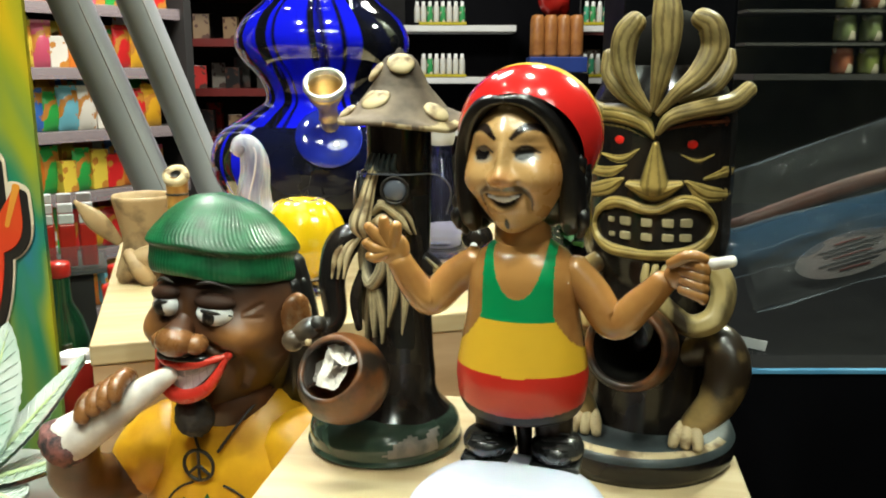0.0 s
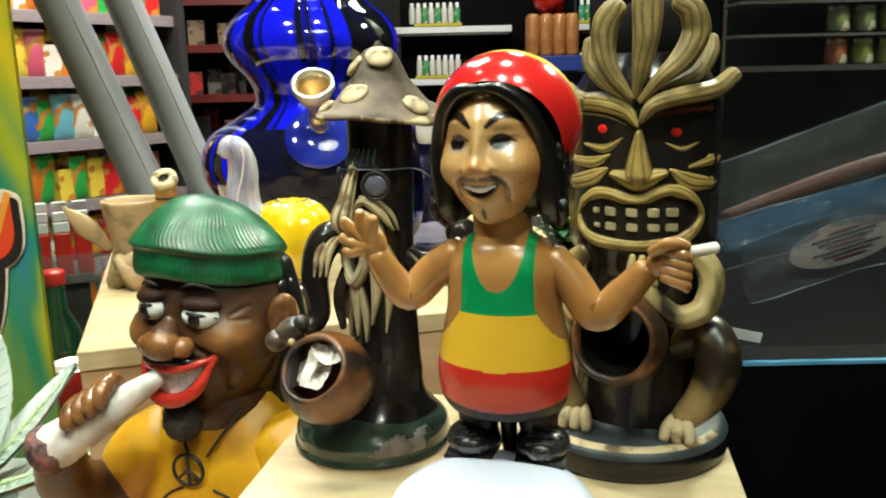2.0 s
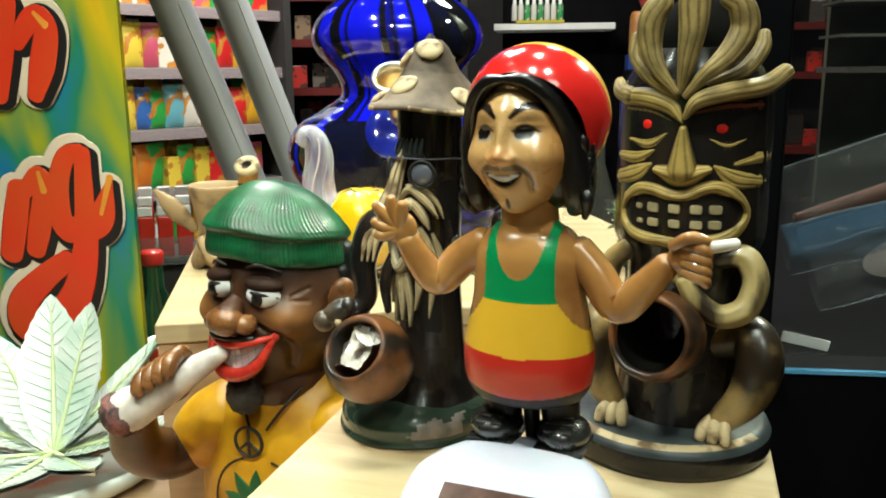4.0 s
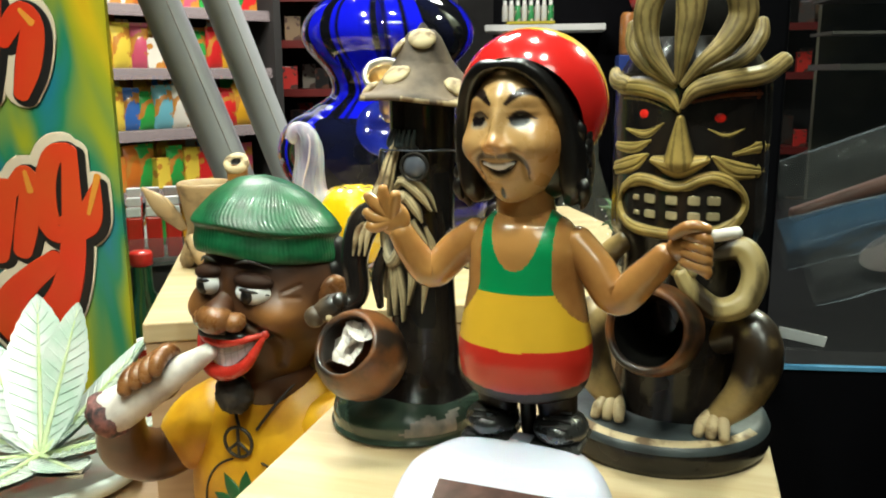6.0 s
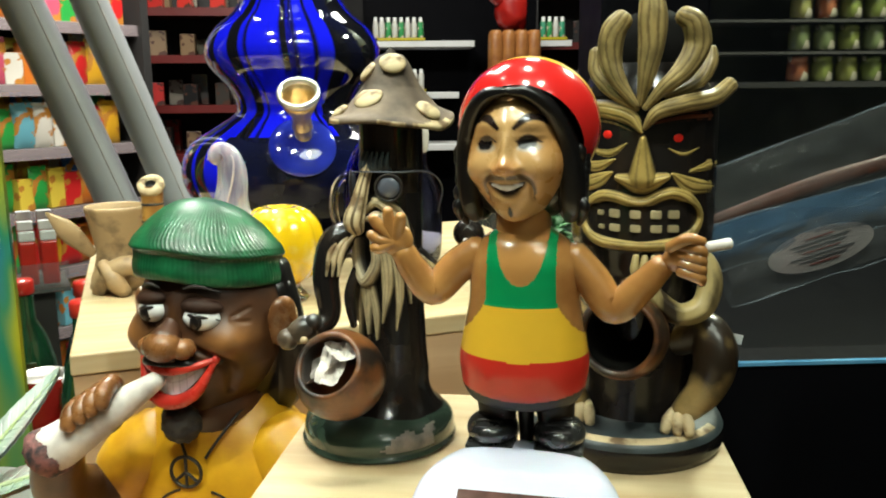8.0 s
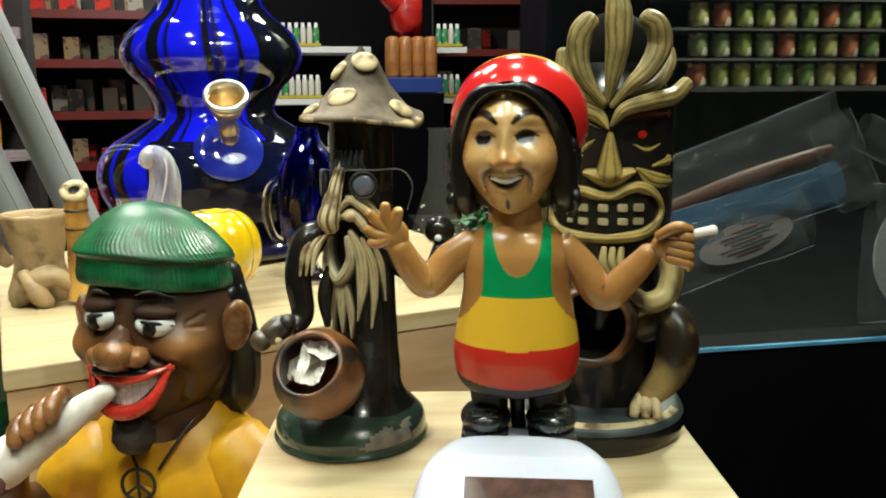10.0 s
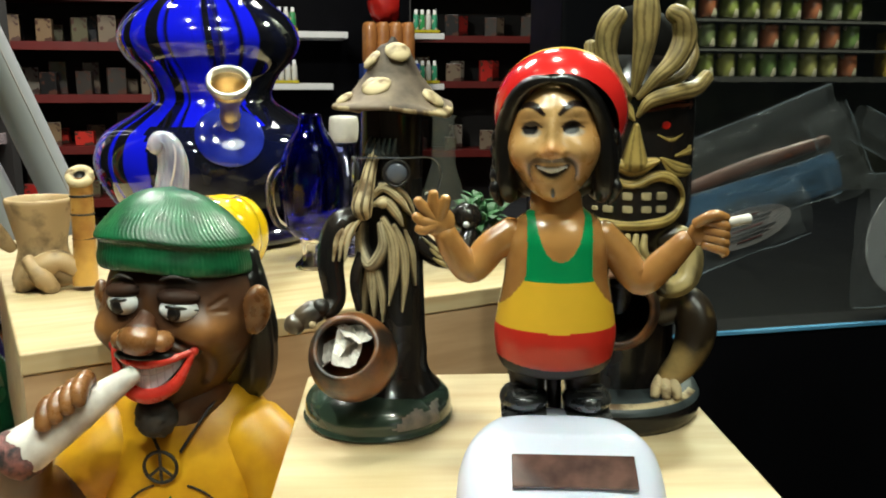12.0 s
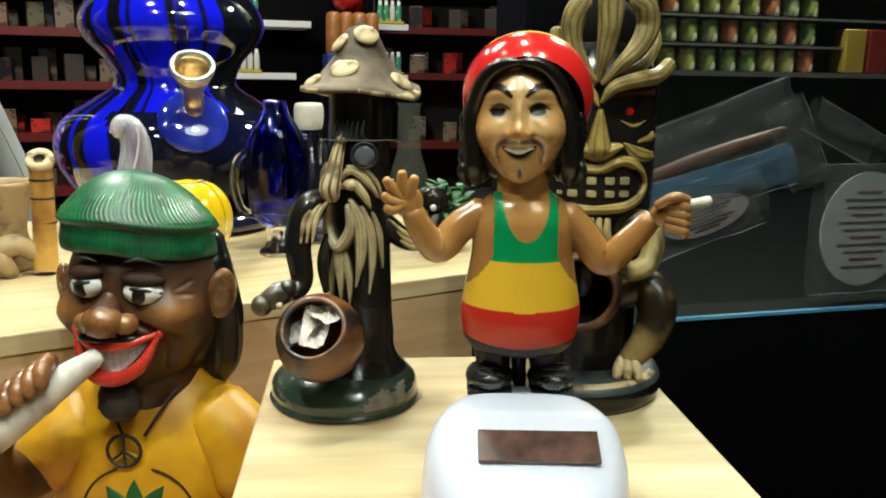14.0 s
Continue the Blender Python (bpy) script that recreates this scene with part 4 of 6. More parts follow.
def mushroom_cap():
    b, rows = Build(), []
    for k in [0.01 + 0.99 * i / 22 for i in range(23)] + [1.015, 0.98, 0.8, 0.5, 0.02]:
        under = len(rows) > 22
        ring = []
        for j in range(56):
            a = 2 * math.pi * j / 56
            r = 0.0232 * k * (1 + 0.035 * math.sin(2 * a + 0.4) + 0.02 * math.sin(5 * a))
            z = cap_height(a, min(k, 1)) - (0.0016 if under else 0) + (0.004 * (1 - k) if under else 0) + 0.0005 * noise.noise((a * 2, k * 9, 0))
            ring.append((AX + 0.0008 + r * math.cos(a), r * math.sin(a), z))
        rows.append(ring)
    return b.grid(rows, CAPM, pick=lambda p: CREAM if p[2] < 0.1255 + 0.001 * math.sin(p[0] * 300) else None)


cap = part("cap", mushroom_cap(), mush, "grey-brown pointed mushroom cap")
for ang, k, s in ((-84, 0.30, 1.05), (-128, 0.58, 1.25), (-36, 0.72, 1.15), (-172, 0.36, 1.05), (-172, 0.84, 0.9), (60, 0.5, 1.0), (130, 0.6, 1.0)):
    a = radians(ang)
    r = 0.0232 * k
    c = Vector((AX + 0.0008 + r * math.cos(a), r * math.sin(a), cap_height(a, k) + 0.0004))
    n = Vector((math.cos(a) * 0.9, math.sin(a) * 0.9, 0.45 + k * 0.9)).normalized()
    part("dot", Build().blob((0, 0, 0), (0.0048 * s, 0.0043 * s, 0.0017), CREAM, seg=20, rings=12, rough=0.08), cap, "cream clay spot",
         m=Matrix.Translation(c) @ n.to_track_quat("Z", "Y").to_matrix().to_4x4())


def pot():
    b = Build()
    prof = [(0.0005, -0.0158), (0.008, -0.0142), (0.0142, -0.0080), (0.0168, 0.0), (0.0158, 0.0070), (0.0134, 0.0115), (0.0120, 0.0128), (0.0108, 0.0118), (0.0118, 0.0060), (0.0095, -0.004), (0.0005, -0.008)]
    return b.lathe(prof, POT, smooth=60, seg=44, wob=0.012, pick=None)


pot_turn = Vector((-0.34, -0.74, 0.60)).normalized().to_track_quat("Z", "Y").to_matrix().to_4x4()
bowl = part("pot", pot(), mush, "brown glazed clay pot", m=Matrix.Translation((-0.0125, -0.0255, 0.0335)) @ pot_turn)
rnd = random.Random(4)
paper = Build()
for k in range(3):
    rows = []
    for i in range(9):
        rows.append([((i - 4) * 0.0021, (j - 3) * 0.0018 * (1 - 0.12 * abs(i - 4) / 4), 0.0050 + 0.0016 * k + 0.0030 * abs(j - 3) / 3 + 0.0007 * math.sin(i * 1.3 + j * 1.9 + k)) for j in range(7)])
    m = Matrix.Translation((0.0015 * (k - 1), 0.001 * k, 0)) @ Euler((0.5 * (k - 1), 0.35 * (k - 0.6), 0.7 + k * 0.9)).to_matrix().to_4x4()
    paper.grid([[m @ Vector(q) for q in r] for r in rows], PAPER, wrap=False, flat=True)
part("paper_scrap", paper, bowl, "crumpled white paper scrap")

# ---- tiki pipe ----
# dull black for the bowl's inside and the body behind the locks
DULLBLACK = mat("dull_black_glaze", (0.004, 0.0035, 0.003), 0.8, scale=60, spec=0.05)



def tiki():
    b = Build()
    # round foot with a worn rim
    b.lathe([(0.0005, 0.0), (0.0375, 0.0), (0.0385, 0.003), (0.0383, 0.0085), (0.0370, 0.0112), (0.0340, 0.0124), (0.0005, 0.0126)], BLUEGREY, at=(-0.004, -0.006, 0), smooth=0, seg=64,
            pick=lambda p: CREAM if 0.0105 < p[2] < 0.0122 and p[1] < -0.016 else (GLAZE if p[2] < 0.008 else None))
    # trunk
    rows = []
    for i in range(54):
        z = 0.011 + i / 53 * 0.135
        r = 0.0222 + (0.0042 if z > 0.080 else 0.0042 * max(0, (z - 0.070) / 0.010))
        r += 0.003 * math.exp(-(z - 0.011) / 0.01)
        if z > 0.128:
            r -= 0.010 * ((z - 0.128) / 0.018) ** 1.6
        ring = []
        for j in range(72):
            a = 2 * math.pi * j / 72
            bark = 0.0006 * math.cos(26 * a + 3 * math.sin(z * 60)) if math.sin(a) > -0.45 else 0
            ring.append(((r + bark) * math.cos(a), (r * 0.97 + bark) * math.sin(a), z))
        rows.append(ring)
    b.grid(rows, GLAZE, pick=lambda p: None)

    def skin(x, z, off=0.0, r=0.0256):
        return (x, -math.sqrt(max(r * r - x * x, 1e-6)) * 0.97 - off, z)

    # carved face: strokes stand proud of the dark ground, rubbed to bone on their backs
    a, Z = np.meshgrid(np.radians(np.linspace(-88, 88, 330)), np.linspace(77, 134, 300), indexing="ij")
    X = 25.6 * np.sin(a)
    bone, dark, red = (0.43, 0.30, 0.090), (0.20, 0.13, 0.04), (0.16, 0.045, 0.02)
    lip = [(-16.8, 94.8), (-12.6, 98.2), (-7.3, 98.4), (-1.2, 96.6), (3.6, 96.8), (8.1, 99.2), (12.6, 100.0), (17.3, 97.2), (20.0, 91.3), (18.8, 85.5), (14.8, 82.2), (7.2, 81.0), (-4.4, 80.9), (-13.4, 81.9), (-17.9, 86.6), (-16.8, 94.8)]
    marks = [(lip, (2.1, 2.1), 3.0, bone),
             ([(10.0, 115.9), (15.0, 113.8), (19.7, 115.8)], (0.5, 1.6, 0.4), 1.6, bone), ([(-17.5, 115.2), (-10.1, 113.9), (-3.8, 117.6)], (0.6, 1.7, 0.4), 1.7, bone),
             ([(-20.5, 129.6), (-10.8, 129.2), (-3.0, 126.6), (1.0, 121.5)], (2.2, 2.5, 2.2, 0.5), 3.0, bone),
             ([(4.2, 124.6), (14.6, 126.8), (23.3, 127.0)], (1.0, 2.0, 1.6), 1.6, red), ([(-19.2, 125.6), (-9.6, 124.9), (-2.0, 121.8)], (1.6, 1.7, 0.7), 1.4, dark),
             ([(11.7, 106.8), (17.6, 102.6), (22.8, 101.2)], (0.6, 2.6, 2.1), 2.2, bone), ([(17.6, 107.6), (24.0, 109.3)], (0.8, 1.9), 1.8, bone),
             ([(-22.0, 101.0), (-14.6, 103.6), (-9.0, 107.0)], (2.2, 2.5, 0.6), 2.2, bone), ([(-22.0, 108.9), (-14.2, 109.0), (-8.0, 111.8)], (1.6, 2.0, 0.4), 1.9, bone),
             ([(1.6, 119.5), (1.6, 112.0), (1.7, 105.6)], (0.9, 2.4, 3.6), 6.0, bone), ([(-6.2, 105.4), (1.7, 103.6), (9.4, 105.9)], (1.2, 3.0, 1.2), 4.2, bone),
             ([(-4.5, 101.0), (1.7, 100.4), (8.5, 101.8)], (0.4, 0.9, 0.4), 1.0, dark)]
    h, C = carve(X, Z, [(path, [w * (1.2 if path is lip else 1.42) for w in widths], rise, colour) for path, widths, rise, colour in marks], (0.010, 0.007, 0.005))
    hole = stroke(X, Z, [(-12.5, 89.8), (2, 88.8), (14.5, 91.0)], (6.0, 6.6, 6.0), n=30)[0]
    h = np.where(hole < 0.98, np.minimum(h, -0.6), h)
    C = over(C, soft(hole, 0.90, 1.0), (0.006, 0.005, 0.004))
    for xs, z, hh in (((-12.4, -7.4, -0.2, 6.8, 12.6), 92.2, 1.95), ((-12.0, -7.2, 0.0, 7.0, 12.6), 87.0, 1.75)):
        for k, x in enumerate(xs):
            q = (np.abs((X - x) / (1.3 if k == 0 else 2.35)) ** 5 + np.abs((Z - z + 0.05 * (X - x)) / (hh * (0.6 if k == 0 else 1))) ** 5) ** 0.2
            h = np.maximum(h, 2.0 * soft(q, 0.72, 1.05) - 0.6)
            C = over(C, soft(q, 0.70, 0.98), (0.42, 0.34, 0.19))
    for x, z in ((-10.8, 120.6), (13.1, 119.5)):
        q = np.hypot((X - x) / 2.8, (Z - z) / 2.6)
        h = np.maximum(h, 1.7 * np.sqrt(np.clip(1 - q * q, 0, 1)) - 0.6)
        C = over(C, soft(q, 0.78, 1.0), (0.75, 0.02, 0.012))
    bark = 0.35 * np.cos(a * 40 + 2 * np.sin(Z * 0.07)) * soft(-np.abs(X), -24.6, -23.8)
    R = 25.6 + h + bark
    b.sheet(np.stack([R * np.sin(a), -R * 0.97 * np.cos(a), Z], -1) / 1000, C, STAINED)
    b.blob((0.002, 0.002, 0.146), (0.0185, 0.0150, 0.0200), DULLBLACK, seg=36, rings=24)
    # flame-like locks rising from the brow
    locks = [(((0.2, 131.0), (2.2, 142.0), (3.4, 152.5), (3.4, 162.0), (2.0, 172.5)), (0.9, 2.6, 3.7, 4.0, 2.4), 1.0),
             (((-1.0, 131.0), (-7.4, 139.5), (-10.6, 147.1), (-9.8, 156.0), (-6.4, 161.0)), (0.9, 2.3, 3.3, 3.6, 2.9), 2.0),
             (((1.9, 130.0), (7.9, 136.8), (14.4, 143.3), (18.4, 151.6), (17.0, 158.4), (13.1, 161.5)), (0.9, 2.0, 3.1, 3.7, 3.5, 2.7), 2.0),
             (((-0.9, 129.6), (-10.1, 136.2), (-15.8, 143.0), (-16.2, 150.0)), (0.9, 2.0, 2.3, 2.1), 0.0),
             (((8.0, 134.0), (18.0, 138.2), (22.6, 145.0), (23.0, 150.6)), (1.0, 2.0, 2.2, 1.5), -2.0),
             (((2.0, 123.0), (6.5, 128.7), (15.3, 131.6), (24.5, 133.4), (30.2, 138.0)), (0.7, 2.1, 2.5, 2.7, 2.4), 2.0),
             (((-18.0, 130.0), (-24.0, 131.5), (-27.5, 134.5)), (2.2, 2.4, 1.6), 0.6)]
    for pts, widths, off in locks:
        path = [skin(x / 1000, z / 1000, (off + (2.0 if 0 < i < len(pts) - 1 else 0.6)) / 1000) for i, (x, z) in enumerate(pts)]
        n1 = len(b.v)
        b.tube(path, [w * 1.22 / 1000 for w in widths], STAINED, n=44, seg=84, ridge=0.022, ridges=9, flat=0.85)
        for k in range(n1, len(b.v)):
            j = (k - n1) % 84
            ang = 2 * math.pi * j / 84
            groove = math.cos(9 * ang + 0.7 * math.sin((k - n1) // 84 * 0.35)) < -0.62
            # backs and side edges coloured dark, for black glaze and for shade
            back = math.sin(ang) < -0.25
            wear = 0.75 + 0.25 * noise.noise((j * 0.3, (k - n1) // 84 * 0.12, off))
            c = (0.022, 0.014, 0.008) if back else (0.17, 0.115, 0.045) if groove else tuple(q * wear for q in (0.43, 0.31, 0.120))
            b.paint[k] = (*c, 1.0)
    # arm bent round to the hand, long fingers
    b.tube([(0.0130, -0.0170, 0.0740), (0.0220, -0.0150, 0.0755), (0.0268, -0.0165, 0.0680), (0.0245, -0.0200, 0.0585), (0.0165, -0.0240, 0.0560), (0.0085, -0.0262, 0.0620), (0.0045, -0.0262, 0.0680)],
           [0.0030, 0.0042, 0.0044, 0.0044, 0.0040, 0.0034, 0.0030], BONE, n=50, seg=48, ridge=0.03, ridges=7)
    for k in range(3):
        x = 0.0012 + k * 0.0032
        b.tube([(x + 0.001, -0.0268, 0.0675), (x - 0.0008, -0.0272, 0.0720), (x - 0.0006, -0.0258, 0.0770)], [0.0013, 0.0016, 0.0012], BONE, n=12, seg=10)
    b.tube([(-0.0170, -0.0150, 0.0760), (-0.0245, -0.0130, 0.0690), (-0.0260, -0.0150, 0.0580), (-0.0200, -0.0200, 0.0520)], [0.0036, 0.0042, 0.0042, 0.0034], LEG, n=26, seg=18)
    # bent legs and clawed feet
    for s in (-1, 1):
        b.tube([(s * 0.0130, -0.0100, 0.0420), (s * 0.0250, -0.0130, 0.0470), (s * 0.0300, -0.0170, 0.0390), (s * 0.0270, -0.0195, 0.0270), (s * 0.0200, -0.0225, 0.0185), (s * 0.0180, -0.0245, 0.0150)],
               [0.0070, 0.0080, 0.0082, 0.0070, 0.0050, 0.0040], LEG, n=40, seg=24)
        for k in (-1, 0, 1):
            b.tube([(s * 0.0180 + k * 0.0022, -0.0235, 0.0185), (s * 0.0180 + k * 0.0036, -0.0290, 0.0165), (s * 0.0180 + k * 0.0044, -0.0315, 0.0132)], [0.0016, 0.0023, 0.0018], CREAM, n=12, seg=12)
    # pipe bowl in front of the belly
    face = Vector((-0.10, -0.95, 0.22)).normalized().to_track_quat("Z", "Y").to_matrix()
    seat = (-0.0026, -0.0335, 0.0488)
    b.lathe([(0.0005, -0.020), (0.0115, -0.016), (0.0158, -0.006), (0.0156, 0.003), (0.0144, 0.0070), (0.0132, 0.0078), (0.0122, 0.0068), (0.0121, 0.0050)], POT, at=seat, turn=face, smooth=50, seg=48, wob=0.012)
    b.lathe([(0.0121, 0.0052), (0.0117, -0.004), (0.0095, -0.0115), (0.0005, -0.0132)], DULLBLACK, at=seat, turn=face, seg=40)
    return b


tiki().thing("tiki_statue", "dark glazed ceramic tiki pipe with red eyes", "statue", m=pose(0.0805, 0.312, 0, 0, 0, -21))

# ---- blue glass water pipe ----


def striped_blue():
    """Cobalt glass with black streaks that run down the body."""
    m = mat("streaked_cobalt_glass", (0.006, 0.008, 0.50), 0.05, coat=1.0)
    nt = m.node_tree
    co = nt.nodes.new("ShaderNodeTexCoord")
    sep = nt.nodes.new("ShaderNodeSeparateXYZ")
    nt.links.new(co.outputs["Object"], sep.inputs[0])
    ang = nt.nodes.new("ShaderNodeMath")
    ang.operation = "ARCTAN2"
    nt.links.new(sep.outputs["Y"], ang.inputs[0])
    nt.links.new(sep.outputs["X"], ang.inputs[1])
    sway = nt.nodes.new("ShaderNodeMath")
    sway.operation = "MULTIPLY_ADD"
    sway.inputs[1].default_value = 1.7
    nt.links.new(sep.outputs["Z"], sway.inputs[0])
    nt.links.new(ang.outputs[0], sway.inputs[2])
    comb = nt.nodes.new("ShaderNodeCombineXYZ")
    nt.links.new(sway.outputs[0], comb.inputs["X"])
    nz = nt.nodes.new("ShaderNodeTexNoise")
    nz.noise_dimensions = "1D"
    nz.inputs["Scale"].default_value, nz.inputs["Detail"].default_value, nz.inputs["Roughness"].default_value = 1.15, 3.0, 0.75
    nt.links.new(sway.outputs[0], nz.inputs["W"])
    rp = nt.nodes.new("ShaderNodeValToRGB")
    rp.color_ramp.elements[0].position, rp.color_ramp.elements[0].color = 0.47, (0.004, 0.004, 0.006, 1)
    rp.color_ramp.elements[1].position, rp.color_ramp.elements[1].color = 0.50, (0.005, 0.007, 0.50, 1)
    nt.links.new(nz.outputs["Fac"], rp.inputs["Fac"])
    nt.links.new(rp.outputs["Color"], nt.nodes["Principled BSDF"].inputs["Base Color"])
    return m


STREAK = striped_blue()
BX, BY, BS = -0.104, 0.745, 1.06
bong = empty("water_pipe", pose(BX, BY, 0), "tall cobalt blue glass water pipe with black streaks", "water pipe")
prof = [(0.058, 0.021), (0.076, 0.030), (0.090, 0.052), (0.0935, 0.072), (0.085, 0.092), (0.062, 0.108), (0.0475, 0.120), (0.052, 0.138), (0.066, 0.155), (0.0705, 0.170), (0.063, 0.187), (0.047, 0.202), (0.040, 0.216),
        (0.046, 0.236), (0.050, 0.25), (0.042, 0.275), (0.028, 0.30), (0.026, 0.42), (0.031, 0.43), (0.027, 0.432), (0.022, 0.42), (0.024, 0.30)]
BLACKGLASS = mat("black_streak_glass", (0.005, 0.005, 0.008), 0.05, second=(0.003, 0.004, 0.02), scale=20, spec=0.25)


def dark_side(p):
    """A broad black streak over the lower bulb."""
    a = math.degrees(math.atan2(p[1], p[0])) + 7 * math.sin(p[2] * 70)
    return BLACKGLASS if p[2] < 0.100 and -122 < a < -30 or -52 < a < -40 else None


part("body", Build().lathe([(r * BS, z) for r, z in prof], STREAK, smooth=170, seg=144, pick=dark_side), bong, "gourd-shaped cobalt glass body")
DARKBLUE = mat("dark_violet_glass", (0.010, 0.007, 0.03), 0.07, scale=12, coat=0.8)
part("foot", Build().lathe([(0.0005, 0.0), (0.070, 0.0), (0.086, 0.004), (0.088, 0.010), (0.074, 0.018), (0.062, 0.024), (0.058, 0.0225)], DARKBLUE, seg=64), bong, "dark violet glass foot")
BRASS = mat("brass", (0.80, 0.60, 0.32), 0.36, metal=1.0, second=(0.62, 0.42, 0.20), scale=60)
NICKEL = mat("bright_metal_rim", (0.88, 0.84, 0.78), 0.34, metal=1.0, scale=60)
out = Vector((0.30, -0.83, 0.46)).normalized()
stem_at = Vector((0.0158, -0.0810, 0.0965))
axis = Vector((0.02, -0.70, 0.71)).normalized().to_track_quat("Z", "Y").to_matrix()
part("joint_disc", Build().blob((0.0150, -0.0880, 0.0930), (0.0265, 0.0052, 0.0250), mat("bright_blue_glass", (0.016, 0.028, 0.30), 0.05, second=(0.006, 0.010, 0.17), scale=26, coat=1.0), turn=turned(-27, 0, 9)), bong, "bright blue glass joint")
bowl_profile = [(r * 0.84, z) for r, z in [(0.0098, -0.002), (0.0104, 0.004), (0.0080, 0.006), (0.0080, 0.016), (0.0094, 0.0175), (0.0085, 0.0195), (0.0085, 0.031), (0.0100, 0.033), (0.0160, 0.045), (0.0175, 0.051), (0.0160, 0.0515), (0.0136, 0.045), (0.0064, 0.033), (0.0015, 0.031)]]
stem = part("brass_bowl", Build().lathe(bowl_profile, BRASS, turn=axis, seg=44), bong, "turned brass bowl", m=Matrix.Translation(stem_at))
part("rim", Build().lathe([(0.0135, 0.050), (0.0158, 0.051), (0.0160, 0.0550), (0.0136, 0.056), (0.0130, 0.0505)], NICKEL, turn=axis, seg=44), stem, "bright metal rim")
part("grommet", Build().lathe([(0.0115, -0.006), (0.0125, -0.002), (0.0110, 0.002), (0.0090, 0.003)], INK, turn=axis, seg=32), stem, "black rubber grommet")

# ---- yellow glass pumpkin pipe with a curled stem ----
YGLASS = mat("yellow_glass", (0.82, 0.52, 0.008), 0.06, second=(0.80, 0.62, 0.16), scale=45, sharp=(0.3, 0.45), coat=1.0)
YGLASS.node_tree.nodes["Principled BSDF"].inputs["Transmission Weight"].default_value = 0.25
CLEAR = glass("clear_streaked_glass", (0.93, 0.91, 0.95), 0.03, bump=0.5, bump_scale=90)
PALE = mat("pale_streaked_glass", (0.80, 0.76, 0.80), 0.05, second=(0.28, 0.24, 0.36), scale=90, stretch=(1, 1, 0.25), coat=1.0, sss=0.3)
PALE.node_tree.nodes["Principled BSDF"].inputs["Transmission Weight"].default_value = 0.35
LILAC = mat("lilac_streak_glass", (0.55, 0.45, 0.55), 0.08, second=(0.75, 0.60, 0.45), scale=30, coat=1)
pump = empty("glass_pumpkin_pipe", pose(-0.092, 0.540, 0), "yellow glass pumpkin pipe with clear curled stem", "glass pipe")
b, rows = Build(), []
for i in range(25):
    th = math.pi * (i + 0.01) / 24.02
    ring = []
    for j in range(72):
        a = 2 * math.pi * j / 72
        r = 0.0275 * math.sin(th) ** 0.8 * (1 + 0.10 * abs(math.cos(4 * a)) - 0.06)
        ring.append((r * math.cos(a), r * math.sin(a), 0.0375 + 0.0275 * math.cos(th) - 0.006 * math.exp(-(r / 0.008) ** 2) * (1 if th < 1.5 else 0)))
    rows.append(ring)
part("pumpkin", b.grid(rows, YGLASS), pump, "ribbed yellow glass pumpkin")
part("foot", Build().lathe([(0.0005, 0.0), (0.016, 0.0), (0.018, 0.003), (0.012, 0.008), (0.010, 0.014)], CLEAR, seg=32), pump, "clear glass foot")
b = Build()
path = [(-0.020, 0.0, 0.040), (-0.030, -0.002, 0.060), (-0.0285, -0.004, 0.082), (-0.0300, -0.006, 0.0940), (-0.0345, -0.008, 0.0985), (-0.0385, -0.009, 0.0945)]
b.tube(path, [0.0130, 0.0110, 0.0090, 0.0082, 0.0070, 0.0052], PALE, n=50, seg=24)
part("stem", b, pump, "clear twisted glass stem")
b = Build()
for k in range(9):
    p = []
    for i, q in enumerate(path):
        a = k * 2 * math.pi / 9 + i * 0.35
        r = (0.0128, 0.0108, 0.0088, 0.0080, 0.0066, 0.004)[i]
        p.append((q[0] + r * math.cos(a), q[1] + r * math.sin(a), q[2]))
    b.tube(p, [0.0008, 0.0006], (LILAC, PALE, PALE)[k % 3], n=44, seg=8)
part("streak", b, pump, "lilac and amber streaks in the glass", kind="stuff")

# ---- clay pot pipe with a bamboo tube ----
BAMBOO = mat("amber_bamboo_glaze", (0.50, 0.27, 0.06), 0.3, second=(0.22, 0.09, 0.02), scale=40, coat=0.3)
SAND = mat("sand_clay", (0.36, 0.235, 0.115), 0.5, second=(0.06, 0.033, 0.014), scale=55, sharp=(0.3, 0.5), bump=0.4)
clay = empty("clay_pot_pipe", pose(-0.212, 0.585, 0), "sand-coloured clay pot pipe with an upright bamboo tube", "ceramic pipe")
part("pot", Build().lathe([(0.0005, 0.0), (0.017, 0.0), (0.021, 0.006), (0.0175, 0.017), (0.0155, 0.026), (0.0165, 0.034), (0.0200, 0.050), (0.0215, 0.0575), (0.0195, 0.0585), (0.0165, 0.050), (0.0140, 0.036), (0.0005, 0.030)], SAND, seg=40, wob=0.03, smooth=44), clay, "sand clay pot with open top")
b = Build()
b.tube([(0.029, -0.020, 0.003), (0.0300, -0.018, 0.030), (0.0305, -0.017, 0.074)], [0.0082, 0.0072, 0.0072], BAMBOO, n=30, seg=24, caps=False)
for z in (0.034, 0.050, 0.062):
    b.lathe([(0.0072, z - 0.0008), (0.0079, z), (0.0072, z + 0.0008)], INK, at=(0.0303, -0.0172, 0), seg=24)
tube = part("bamboo_tube", b, clay, "amber glazed bamboo tube")
